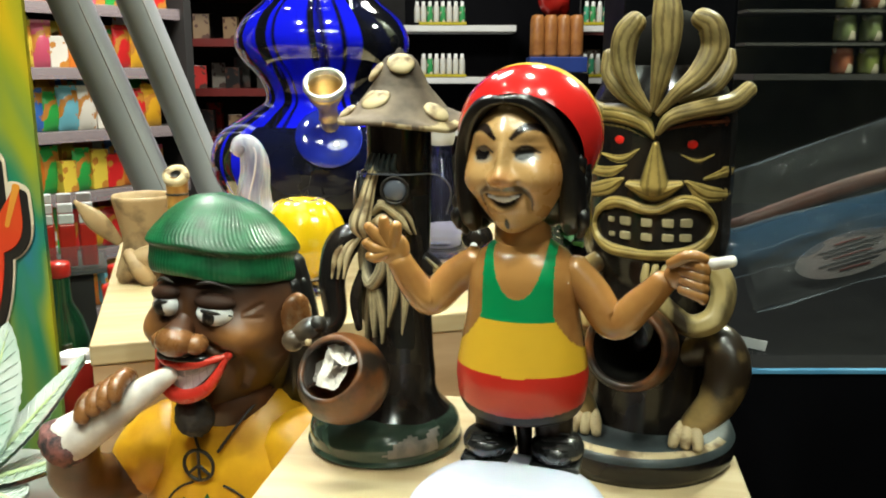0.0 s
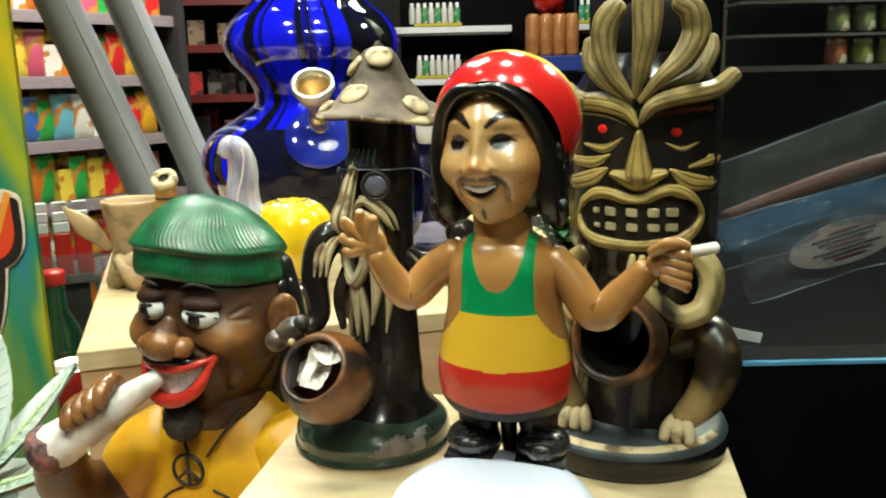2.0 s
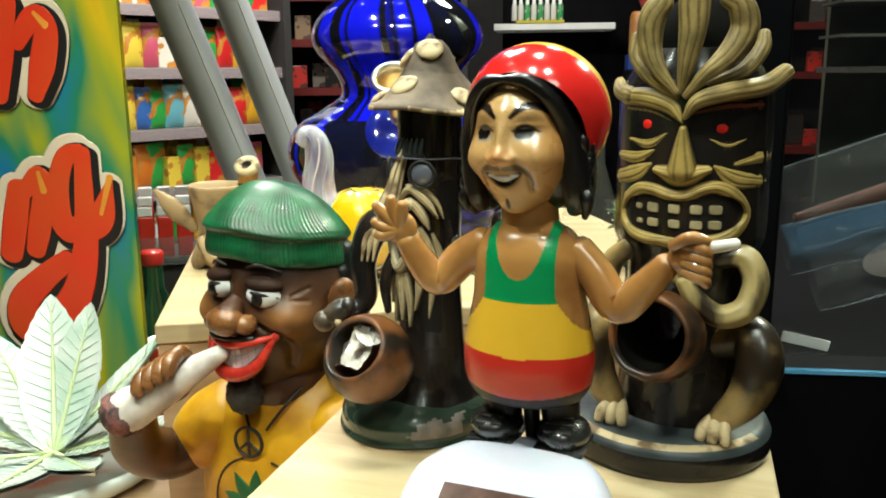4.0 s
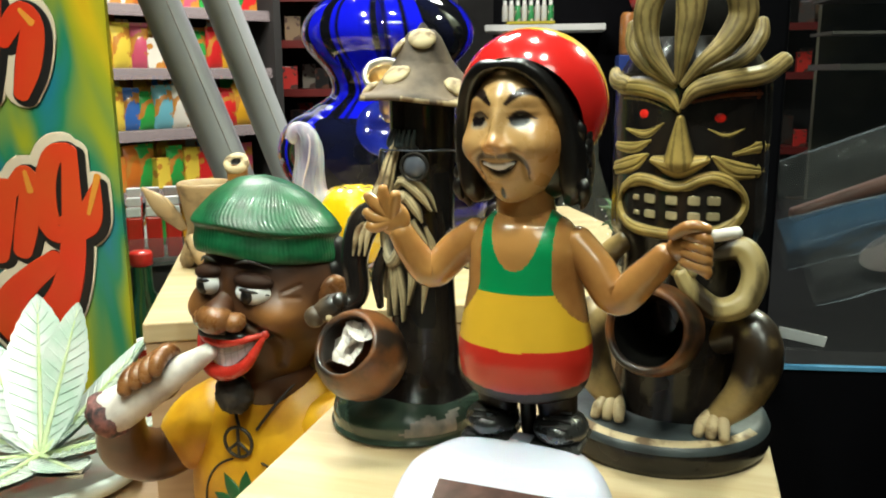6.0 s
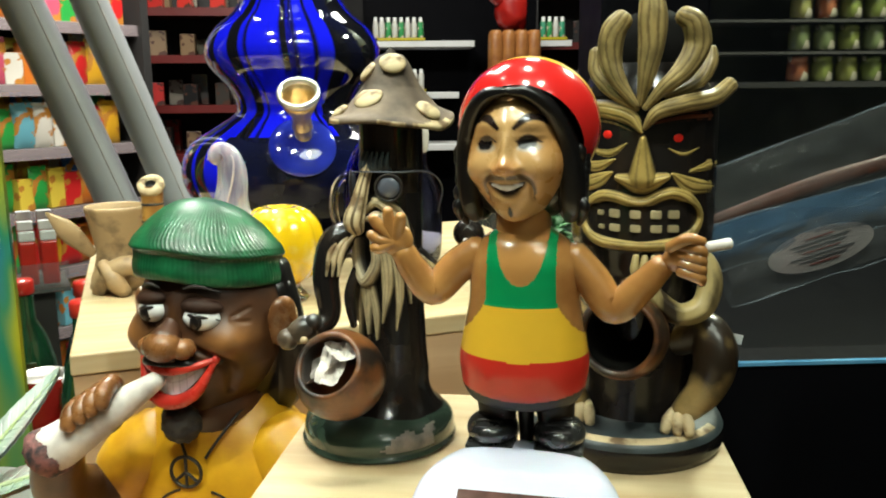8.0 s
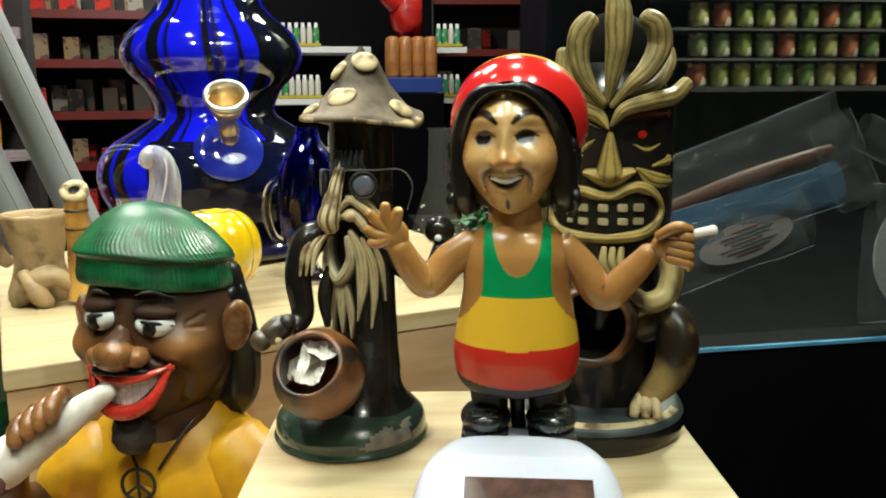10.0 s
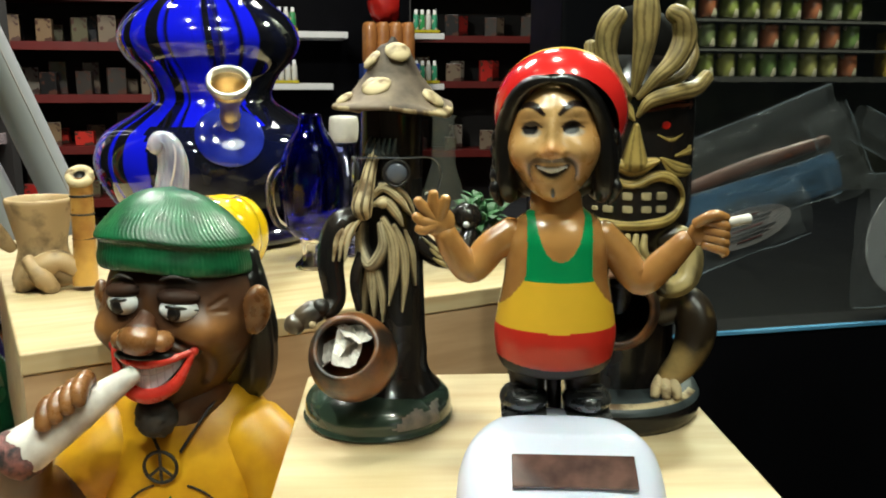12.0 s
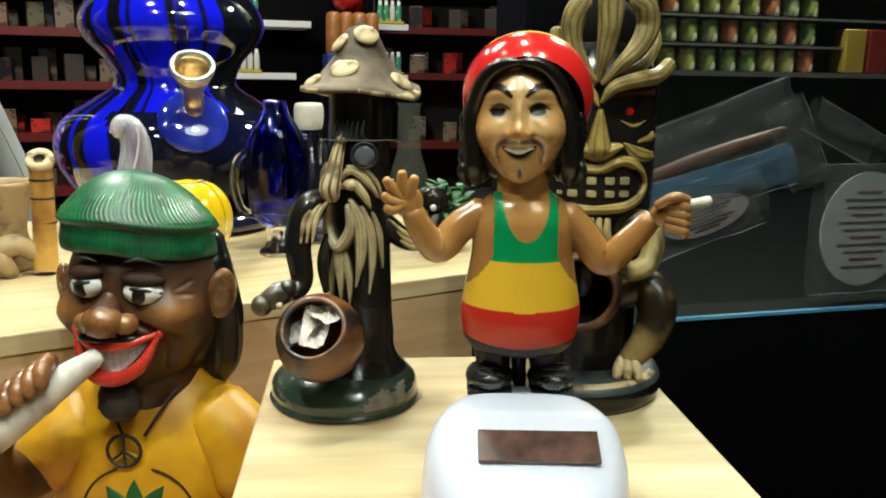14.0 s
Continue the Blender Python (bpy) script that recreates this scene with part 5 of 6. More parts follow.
part("rim", Build().lathe([(0.0068, -0.004), (0.0088, -0.002), (0.0088, 0.0018), (0.0060, 0.0030), (0.0038, 0.0022), (0.0034, -0.002)], CREAM, at=(0.0305, -0.0185, 0.0745), turn=turned(40, 0, 0), seg=32), tube, "cream clay rim")
part("hole", Build().lathe([(0.0037, 0.0014), (0.0030, -0.001), (0.0005, -0.0015)], INK, at=(0.0305, -0.0185, 0.0745), turn=turned(40, 0, 0), seg=20), tube)
b = Build()
b.tube([(-0.018, -0.004, 0.026), (-0.030, -0.010, 0.042), (-0.043, -0.012, 0.056)], [0.004, 0.0075, 0.0012], SAND, n=18, flat=0.4)
part("leaf", b, clay, "sand clay leaf")
# black disc added across the pot to darken its opening
part("dark_inside", Build().lathe([(0.0160, 0.052), (0.0005, 0.0505)], INK, seg=28), clay, "dark sooty inside")
b = Build()
b.tube([(-0.010, -0.018, 0.003), (0.000, -0.022, 0.014), (0.014, -0.022, 0.020), (0.026, -0.020, 0.012)], [0.006, 0.008, 0.007, 0.005], SAND, n=22, ridge=0.1)
b.tube([(0.010, -0.026, 0.002), (0.004, -0.028, 0.012), (-0.004, -0.024, 0.022)], [0.005, 0.006, 0.004], SAND, n=16, ridge=0.1)
part("root", b, clay, "twisted clay roots")

# ---- cabinet with a black post and glass pane ----
PANE = clear_film("cabinet_pane", (0.004, 0.005, 0.006), 0.22, 0.03, bump=0.05, bump_scale=6)
EDGE = mat("blue_glass_edge", (0.10, 0.28, 0.45), 0.15, second=(0.05, 0.2, 0.36), scale=30, coat=0.5)
FILM = clear_film("crinkled_clear_plastic", (0.17, 0.18, 0.18), 0.22, 0.06, bump=0.8, bump_scale=55)
# blue put into the film's colour for the blue shine on clear plastic
BLUEFILM = clear_film("blue_shine_clear_plastic", (0.10, 0.24, 0.42), 0.32, 0.06, bump=0.8, bump_scale=45)
SEAM = clear_film("welded_plastic_seam", (0.45, 0.55, 0.62), 0.20, 0.2, bump=0.5, bump_scale=90)
CARDM = mat("grey_card", (0.42, 0.35, 0.34), 0.5, second=(0.30, 0.29, 0.28), scale=40)
cab = empty("display_cabinet", pose(0, 0, 0), "black lacquer cabinet with a dark glass front", "cabinet")
part("plinth", Build().box((0.62, 0.70, -0.505), (1.05, 0.58, 0.992), BLACK, bevel=0.002), cab, "black lacquer plinth")
part("post", Build().box((0.1105, 0.4275, 0.52), (0.053, 0.053, 1.06), BLACK, bevel=0.002), cab, "black corner post")
pane = part("pane", Build().box((0.64, 0.415, 0.40), (1.0, 0.004, 0.80), PANE), cab, "clear glass front pane")
pane.visible_shadow = False
part("pane_edge", Build().box((0.64, 0.4105, -0.0078), (1.0, 0.0035, 0.0018), EDGE), cab, "thin blue glass edge")


def crinkle(w, h, seed, depth=0.004, nx=44, ny=18, taper=0.0):
    """A crumpled sheet of clear film lying in the x-z plane."""
    rows = []
    for i in range(nx):
        u = i / (nx - 1)
        ring = []
        for j in range(ny):
            v = j / (ny - 1)
            q = Vector((u * 9 * w / 0.2, v * 6 * h / 0.06, seed * 3.7))
            y = depth * (noise.noise(q) + 0.6 * abs(noise.noise(q * 2.3)) - 0.4) - depth * 1.6 * math.sin(math.pi * v)
            ring.append((u * w, y, (v - 0.5) * h * (1 - taper * u)))
        rows.append(ring)
    return rows


def bag(name, at, turn, w, h, seed, label, card=None, bars=6, film=None):
    ob = empty(name, Matrix.Translation(at) @ turned(0, turn, 0).to_4x4(), label, "plastic bag", "clear plastic bags in the cabinet")
    sheet = crinkle(w, h, seed)
    for row in ([r[0] for r in sheet], [r[-1] for r in sheet]):
        part("seam", Build().tube(row[::4] + [row[-1]], [0.0003, 0.0006, 0.0002, 0.0005, 0.0003], SEAM, n=40, seg=6), ob, "pale welded edge")
    part("film", Build().grid(sheet, film or FILM, wrap=False), ob, "crinkled clear plastic film")
    back = [[(x, 0.003 - y * 0.4, z) for x, y, z in r] for r in crinkle(w, h, seed + 5)]
    part("back_film", Build().grid(back, FILM, wrap=False), ob)
    if card:
        cx, rx, rz, tint = card
        c = part("card", Build().prism([(cx + rx * math.cos(a), rz * math.sin(a)) for a in np.linspace(0, 2 * math.pi, 48, endpoint=False)], 0.0008, tint, turned(90, 0, 0).to_4x4()), ob, "pale printed card")
        for k in range(bars):
            v = 0.72 - 1.44 * (k + 0.5) / bars
            ln = rx * (0.7, 1.25, 1.0)[k % 3] * math.sqrt(1 - v * v)
            part("print_bar", Build().box((cx, -0.0014, v * rz), (ln, 0.0005, rz * 0.30 / bars), GREYINK if k % 3 else RUST), c)
    return ob


GREYINK = mat("grey_print_ink", (0.10, 0.10, 0.11), 0.5, scale=60)
RUST = mat("rust_ink", (0.25, 0.05, 0.04), 0.5, scale=30)
bag("plastic_bag", (0.152, 0.446, 0.066), -20, 0.138, 0.046, 1, "long crinkled clear bag holding a brown pipe")
bag("plastic_bag", (0.150, 0.436, 0.048), -15, 0.130, 0.026, 2, "long crinkled clear bag with blue shine", film=BLUEFILM)
bag("plastic_bag", (0.163, 0.432, 0.034), -17, 0.095, 0.034, 3, "clear bag holding an oval printed card", card=(0.055, 0.030, 0.0115, CARDM), bars=7)
bag("plastic_bag", (0.268, 0.440, 0.118), 62, 0.055, 0.030, 4, "small twisted clear plastic bag end")
bag("plastic_bag", (0.290, 0.440, 0.112), 25, 0.060, 0.022, 6, "small twisted clear plastic bag end")
bag("plastic_bag", (0.296, 0.433, 0.038), 0, 0.075, 0.085, 7, "flat clear bag with a round printed card", card=(0.0385, 0.0345, 0.0375, mat("white_card", (0.55, 0.55, 0.56), 0.5, scale=40)), bars=11)
STICK = mat("brown_stick", (0.16, 0.05, 0.025), 0.5, second=(0.09, 0.03, 0.015), scale=50)
Build().tube([(0.158, 0.446, 0.062), (0.22, 0.446, 0.084), (0.275, 0.446, 0.100)], [0.004, 0.005, 0.004], STICK, n=20).thing("wooden_pipe", "brown wooden pipe inside a clear bag", "pipe")
Build().box((0.160, 0.424, 0.0035), (0.024, 0.0006, 0.0055), WHITE, turn=turned(0, 12, 0), bevel=0.0002).thing("price_tag", "small blank white price tag by the glass", "price tag")

# ---- left: tie-dye poster, leaf dish ----


def tie_dye():
    m = mat("tie_dye_print", (0.5, 0.4, 0.05), 0.35, coat=0.2)
    nt = m.node_tree
    co, mp = nt.nodes.new("ShaderNodeTexCoord"), nt.nodes.new("ShaderNodeMapping")
    mp.inputs["Rotation"].default_value, mp.inputs["Scale"].default_value = (0, radians(28), 0), (11, 1, 3.2)
    nz = nt.nodes.new("ShaderNodeTexNoise")
    nz.inputs["Scale"].default_value, nz.inputs["Detail"].default_value, nz.inputs["Distortion"].default_value = 1.0, 2.5, 0.8
    rp = nt.nodes.new("ShaderNodeValToRGB")
    el = rp.color_ramp.elements
    el[0].position, el[0].color = 0.26, (0.01, 0.03, 0.22, 1)
    el[1].position, el[1].color = 0.78, (0.62, 0.20, 0.01, 1)
    for pos, col in ((0.38, (0.01, 0.16, 0.34, 1)), (0.47, (0.02, 0.20, 0.10, 1)), (0.55, (0.30, 0.33, 0.02, 1)), (0.64, (0.62, 0.42, 0.01, 1))):
        e = el.new(pos)
        e.color = col
    sep, add = nt.nodes.new("ShaderNodeSeparateXYZ"), nt.nodes.new("ShaderNodeMath")
    add.operation = "MULTIPLY_ADD"
    add.inputs[1].default_value = 0.42
    nt.links.new(co.outputs["Object"], mp.inputs["Vector"])
    nt.links.new(co.outputs["Object"], sep.inputs[0])
    nt.links.new(mp.outputs[0], nz.inputs["Vector"])
    nt.links.new(sep.outputs["Z"], add.inputs[0])
    nt.links.new(nz.outputs["Fac"], add.inputs[2])
    nt.links.new(add.outputs[0], rp.inputs["Fac"])
    nt.links.new(rp.outputs["Color"], nt.nodes["Principled BSDF"].inputs["Base Color"])
    return m


PRED = mat("poster_red", (0.70, 0.035, 0.012), 0.35, second=(0.62, 0.07, 0.015), scale=9, coat=0.2)
PORANGE = mat("poster_orange", (0.80, 0.30, 0.04), 0.35, scale=9)
PCREAM = mat("poster_cream", (0.75, 0.62, 0.47), 0.4, scale=9)
PBLACK = mat("poster_black", (0.012, 0.011, 0.011), 0.4, scale=9)
poster = empty("poster", pose(-0.3605, 0.742, 0), "tie-dye poster board with red lettering", "poster")
part("board", Build().box((-0.15, 0.004, 0.0195), (0.30, 0.006, 0.631), tie_dye()), poster, "tie-dye printed board")


def letter(paths, layer, w, material):
    b = Build()
    for path, width in paths:
        b.tube([(x, -0.0004 - layer * 0.0007, z) for x, z in path], [q + w for q in width], material, n=40, seg=16, flat=0.02, up=(0, -1, 0))
    return b


# letter h above, n and g below, each laid as outline, shadow and fill
H = [([(-0.108, 0.205), (-0.115, 0.160), (-0.124, 0.118)], (0.013, 0.013, 0.011)), ([(-0.100, 0.167), (-0.080, 0.190), (-0.069, 0.178), (-0.076, 0.146), (-0.086, 0.118)], (0.009, 0.011, 0.012, 0.013, 0.008))]
NL = [([(-0.112, 0.034), (-0.120, 0.000), (-0.128, -0.034)], (0.012, 0.013, 0.012)), ([(-0.108, 0.028), (-0.092, 0.044), (-0.088, 0.025), (-0.096, -0.008), (-0.102, -0.030)], (0.008, 0.010, 0.012, 0.012, 0.010))]
G = [([(-0.046, 0.066), (-0.062, 0.062), (-0.072, 0.036), (-0.073, 0.004), (-0.063, -0.010), (-0.052, 0.002)], (0.009, 0.010, 0.011, 0.012, 0.011, 0.008)),
     ([(-0.045, 0.068), (-0.047, 0.025), (-0.050, -0.024), (-0.064, -0.072), (-0.092, -0.105), (-0.118, -0.102), (-0.120, -0.080), (-0.096, -0.056), (-0.068, -0.036)], (0.008, 0.010, 0.013, 0.016, 0.020, 0.020, 0.016, 0.013, 0.010)),
     ([(-0.050, -0.008), (-0.032, 0.004), (-0.020, 0.040)], (0.013, 0.014, 0.003))]
for name, shape in (("letter_h", H), ("letter_n", NL), ("letter_g", G)):
    back = part(name, letter(shape, 1, 0.0100, PCREAM), poster, "cream outlined red letter")
    part("shadow", letter([([(x + 0.003, z - 0.003) for x, z in p], w) for p, w in shape], 2, 0.0042, PBLACK), back)
    part("fill", letter(shape, 3, 0.0, PRED), back)
    part("shine", letter([([(x + 0.001, z + 0.004) for x, z in shape[-1][0][1:3]], (0.002, 0.0035))], 4, 0.0, PORANGE), back)

MINT = mat("white_mint_glaze", (0.56, 0.61, 0.57), 0.22, second=(0.34, 0.50, 0.40), scale=34, coat=0.5, sharp=(0.25, 0.55))
LIME = mat("lime_glaze", (0.42, 0.52, 0.22), 0.3, second=(0.55, 0.62, 0.40), scale=40, coat=0.4)
dish = empty("leaf_dish", pose(-0.300, 0.490, TABLE), "white and mint glazed leaf-shaped ceramic dish", "dish")


def leaflet(length, width, rise, lift):
    """One serrated leaflet, arched upward, with a raised midrib."""
    rows = []
    for i in range(29):
        u = i / 28
        w = width * math.sin(math.pi * min(1, u * 0.96 + 0.04)) ** 0.75 * (1 + 0.07 * (i % 2))
        c = Vector((0, -length * u * math.cos(rise), length * u * math.sin(rise) + lift * u * u))
        rows.append([c + Vector((w * v, 0, 0.0035 * abs(v) ** 1.4 + (0.001 if abs(v) < 0.1 else 0))) for v in (-1, -0.6, -0.25, 0, 0.25, 0.6, 1)])
    b = Build().grid(rows, MINT, wrap=False)
    b.grid([[q - Vector((0, 0, 0.003)) for q in reversed(r)] for r in rows], MINT, wrap=False)
    b.tube([rows[0][3] + Vector((0, 0, 0.001)), rows[14][3] + Vector((0, 0, 0.001)), rows[27][3]], [0.0022, 0.0014, 0.0004], LIME, n=14, seg=8)
    for i in range(3, 26, 2):
        for v in (0, 6):
            b.tube([rows[i][3] + Vector((0, 0, 0.0006)), rows[min(i + 2, 28)][v] * 0.82 + rows[min(i + 2, 28)][3] * 0.18 + Vector((0, 0, 0.0008))], [0.0005, 0.0003], MINT, n=4, seg=6)
    return b


for rz, rise, length, width in ((168, 62, 0.100, 0.0205), (205, 58, 0.108, 0.0215), (125, 42, 0.100, 0.020), (238, 40, 0.10, 0.020), (88, 16, 0.100, 0.022), (272, 18, 0.09, 0.016), (50, 8, 0.075, 0.016), (310, 8, 0.075, 0.016), (0, 6, 0.085, 0.018)):
    part("leaflet", leaflet(length, width, radians(rise), 0.004), dish, m=pose(0, 0, 0.020, 0, 0, rz))
part("bowl", Build().lathe([(0.0005, 0.0), (0.050, 0.0), (0.060, 0.006), (0.064, 0.016), (0.060, 0.018), (0.050, 0.010), (0.0005, 0.008)], MINT, seg=48, wob=0.05), dish, "shallow white glazed bowl")

# ---- grey leaning tubes ----
for name, top, foot, r in (("cardboard_tube", (-0.653, 1.2, 0.60), (-0.378, 1.2, -0.12), 0.028), ("cardboard_tube", (-0.556, 1.2, 0.60), (-0.295, 1.2, -0.12), 0.024)):
    ob = empty(name, pose(0, 0, 0), "plain grey tube leaning against the display", "tube", "grey leaning tubes")
    d = (Vector(foot) - Vector(top)).normalized()
    low = Vector(foot) + d * ((foot[2] + 0.98) / -d.z)
    part("shell", Build().tube([top, low], [r, r], GREY, n=24, seg=40, caps=False), ob)
    part("end_ring", Build().lathe([(r * 0.9, -0.002), (r * 1.03, -0.002), (r * 1.03, 0.004), (r * 0.9, 0.004), (r * 0.9, -0.002)], GREY, at=top, turn=d.to_track_quat("Z", "Y").to_matrix(), seg=40), ob)
    part("seam", Build().tube([Vector(top) + Vector((r * 0.7, -r * 0.75, 0)), low + Vector((r * 0.7, -r * 0.75, 0))], [0.0012, 0.0012], CARDM, n=4, seg=6), ob)

# ---- small glass and a plant on the wide block ----
DEEPBLUE = glass("deep_blue_glass", (0.05, 0.06, 0.62), 0.03, bump=0.3, bump_scale=40)
bubbler = empty("glass_bubbler", pose(-0.031, 0.600, 0), "deep blue and clear glass bubbler on the block", "glass pipe")
part("body", Build().lathe([(0.0005, 0.022), (0.012, 0.023), (0.0205, 0.034), (0.0235, 0.054), (0.0225, 0.074), (0.0175, 0.091), (0.0098, 0.103), (0.0080, 0.112), (0.0068, 0.110), (0.0085, 0.102), (0.0155, 0.089), (0.0200, 0.073), (0.0205, 0.054), (0.0175, 0.036), (0.0005, 0.027)], DEEPBLUE, seg=44, smooth=60), bubbler, "teardrop body of deep blue glass")
part("foot", Build().lathe([(0.0005, 0.0), (0.0125, 0.0), (0.0135, 0.003), (0.0090, 0.008), (0.0085, 0.018), (0.0115, 0.0225)], CLEAR, seg=36, smooth=24), bubbler, "clear glass foot")
part("handle", Build().tube([(-0.019, -0.004, 0.078), (-0.028, -0.006, 0.070), (-0.0305, -0.006, 0.052), (-0.026, -0.005, 0.036), (-0.017, -0.004, 0.030)], [0.0026, 0.0030, 0.0032, 0.0030, 0.0026], CLEAR, n=30, seg=16), bubbler, "clear glass handle")
jar = empty("glass_jar", pose(-0.002, 0.650, 0), "bluish clear glass jar with a white lid", "jar")
BLUECLEAR = glass("blue_tinted_glass", (0.58, 0.63, 0.95), 0.02, bump=0.3, bump_scale=60)
part("body", Build().lathe([(0.0005, 0.001), (0.016, 0.001), (0.0205, 0.010), (0.0215, 0.035), (0.0190, 0.058), (0.0125, 0.074), (0.0100, 0.080), (0.0100, 0.088), (0.0090, 0.088), (0.0090, 0.080), (0.0115, 0.073), (0.0178, 0.057), (0.0202, 0.035), (0.0190, 0.010), (0.0005, 0.004)], BLUECLEAR, seg=40, smooth=50), jar, "blue-tinted glass body")
part("lid", Build().lathe([(0.0005, 0.109), (0.009, 0.1085), (0.0112, 0.106), (0.0116, 0.099), (0.0110, 0.092), (0.0098, 0.0885)], mat("dull_white_plastic", (0.50, 0.45, 0.40), 0.4, second=(0.40, 0.36, 0.32), scale=60), seg=32, smooth=20), jar, "white rounded lid")
flask = empty("glass_flask", pose(0.058, 0.560, 0), "clear cone-shaped glass flask with bubbles", "flask")
part("body", Build().lathe([(0.0300, 0.001), (0.0315, 0.006), (0.0085, 0.078), (0.0075, 0.110), (0.0090, 0.112)], clear_film("thin_clear_glass", (0.16, 0.16, 0.14), 0.14, 0.04, bump=0.1), seg=44), flask, "thin clear glass cone")
bub = Build()
rb = random.Random(9)
for k in range(26):
    z = rb.uniform(0.012, 0.065)
    r = 0.0318 * (1 - (z - 0.006) / 0.1) * 0.96
    a = rb.uniform(math.pi * 1.05, math.pi * 1.95)
    bub.blob((r * math.cos(a), r * math.sin(a), z), (0.0006, 0.0006, 0.0006), WHITE, seg=6, rings=4)
part("bubble", bub, flask, "small white bubbles in the glass", kind="stuff")
PLANT = mat("plant_green", (0.025, 0.11, 0.028), 0.5, second=(0.012, 0.06, 0.016), scale=80)
plant = empty("artificial_plant", pose(0.096, 0.600, 0), "small green leafy artificial plant on the block", "plant")
part("pot", Build().lathe([(0.0005, 0.0), (0.012, 0.0), (0.016, 0.022), (0.0145, 0.022), (0.011, 0.018), (0.0005, 0.018)], BLACK, seg=28), plant, "small black pot")
lv = Build()
for k in range(90):
    a, el, ln = rb.uniform(0, 6.28), rb.uniform(0.1, 1.4), rb.uniform(0.014, 0.024)
    o = Vector((rb.uniform(-0.016, 0.016), rb.uniform(-0.012, 0.012), rb.uniform(0.008, 0.042)))
    d = Vector((math.cos(a) * math.cos(el), math.sin(a) * math.cos(el), math.sin(el) - 0.3))
    lv.tube([o, o + d * ln * 0.5 + Vector((0, 0, 0.003)), o + d * ln], [0.0008, 0.0050, 0.0004], PLANT, n=6, seg=6, flat=0.12, up=(0, 0, 1), caps=False)
part("foliage", lv, plant, "green leaves", kind="stuff")
part("stem", Build().tube([(0, 0, 0.015), (0.002, 0, 0.04), (0, 0.002, 0.042)], [0.002, 0.001], PLANT, n=8, seg=8), plant)

# ---- the shop behind ----


def random_colours(name, colours, rough=0.35, coat=0.4, blotch=(0.62, 0.55, 0.42), size=62):
    """A packaging surface whose colour is drawn for each object from a palette, with printed blotches."""
    m = mat(name, (0.5, 0.5, 0.5), rough, coat=coat, bump=0.3, bump_scale=40)
    nt = m.node_tree
    info, rp = nt.nodes.new("ShaderNodeObjectInfo"), nt.nodes.new("ShaderNodeValToRGB")
    rp.color_ramp.interpolation = "CONSTANT"
    el = rp.color_ramp.elements
    while len(el) < len(colours):
        el.new(0.5)
    for k, c in enumerate(colours):
        el[k].position, el[k].color = k / len(colours), (*c, 1)
    nz, wh, mix = nt.nodes.new("ShaderNodeTexNoise"), nt.nodes.new("ShaderNodeMath"), nt.nodes.new("ShaderNodeMixRGB")
    co = nt.nodes.new("ShaderNodeTexCoord")
    nz.inputs["Scale"].default_value = size
    wh.operation = "GREATER_THAN"
    wh.inputs[1].default_value = 0.56
    mix.inputs["Color2"].default_value = (*blotch, 1)
    nt.links.new(co.outputs["Object"], nz.inputs["Vector"])
    nt.links.new(nz.outputs["Fac"], wh.inputs[0])
    nt.links.new(info.outputs["Random"], rp.inputs["Fac"])
    nt.links.new(wh.outputs[0], mix.inputs["Fac"])
    nt.links.new(rp.outputs["Color"], mix.inputs["Color1"])
    nt.links.new(mix.outputs[0], nt.nodes["Principled BSDF"].inputs["Base Color"])
    return m


PACK = random_colours("packaging", [(0.60, 0.02, 0.02), (0.03, 0.34, 0.06), (0.70, 0.36, 0.02), (0.04, 0.14, 0.45), (0.70, 0.70, 0.66), (0.55, 0.08, 0.14), (0.14, 0.40, 0.48), (0.60, 0.16, 0.02), (0.65, 0.60, 0.52), (0.72, 0.52, 0.06)], blotch=(0.50, 0.20, 0.03), size=34)
DULL = random_colours("dark_goods", [(0.40, 0.02, 0.015), (0.04, 0.035, 0.03), (0.20, 0.13, 0.07), (0.26, 0.23, 0.18), (0.012, 0.012, 0.012), (0.50, 0.03, 0.02), (0.10, 0.09, 0.05), (0.16, 0.12, 0.08)], blotch=(0.07, 0.03, 0.02), size=45)
SHELFM = mat("shelf_board_grey", (0.075, 0.07, 0.065), 0.5, scale=10)
REDM = mat("red_shelf_edge", (0.11, 0.010, 0.008), 0.4, scale=12)


def pouch_mesh():
    rows = []
    for i in range(13):
        v = i / 12
        t = 0.011 * math.sin(math.pi * v) ** 0.6
        rows.append([(0.032 * math.cos(a) * (1 if v > 0.06 else 0.97), t * math.sin(a), 0.09 * v) for a in np.linspace(0, 2 * math.pi, 20, endpoint=False)])
    b = Build().grid(rows, PACK)
    b.box((0, 0, 0.092), (0.062, 0.0012, 0.006), PACK)
    return b.mesh("pouch")


def carton_mesh(material):
    return Build().box((0, 0, 0.04), (0.055, 0.03, 0.08), material, bevel=0.002).mesh("carton")


pouch_data, carton_data, dull_data = pouch_mesh(), carton_mesh(PACK), carton_mesh(DULL)
goods = random.Random(21)


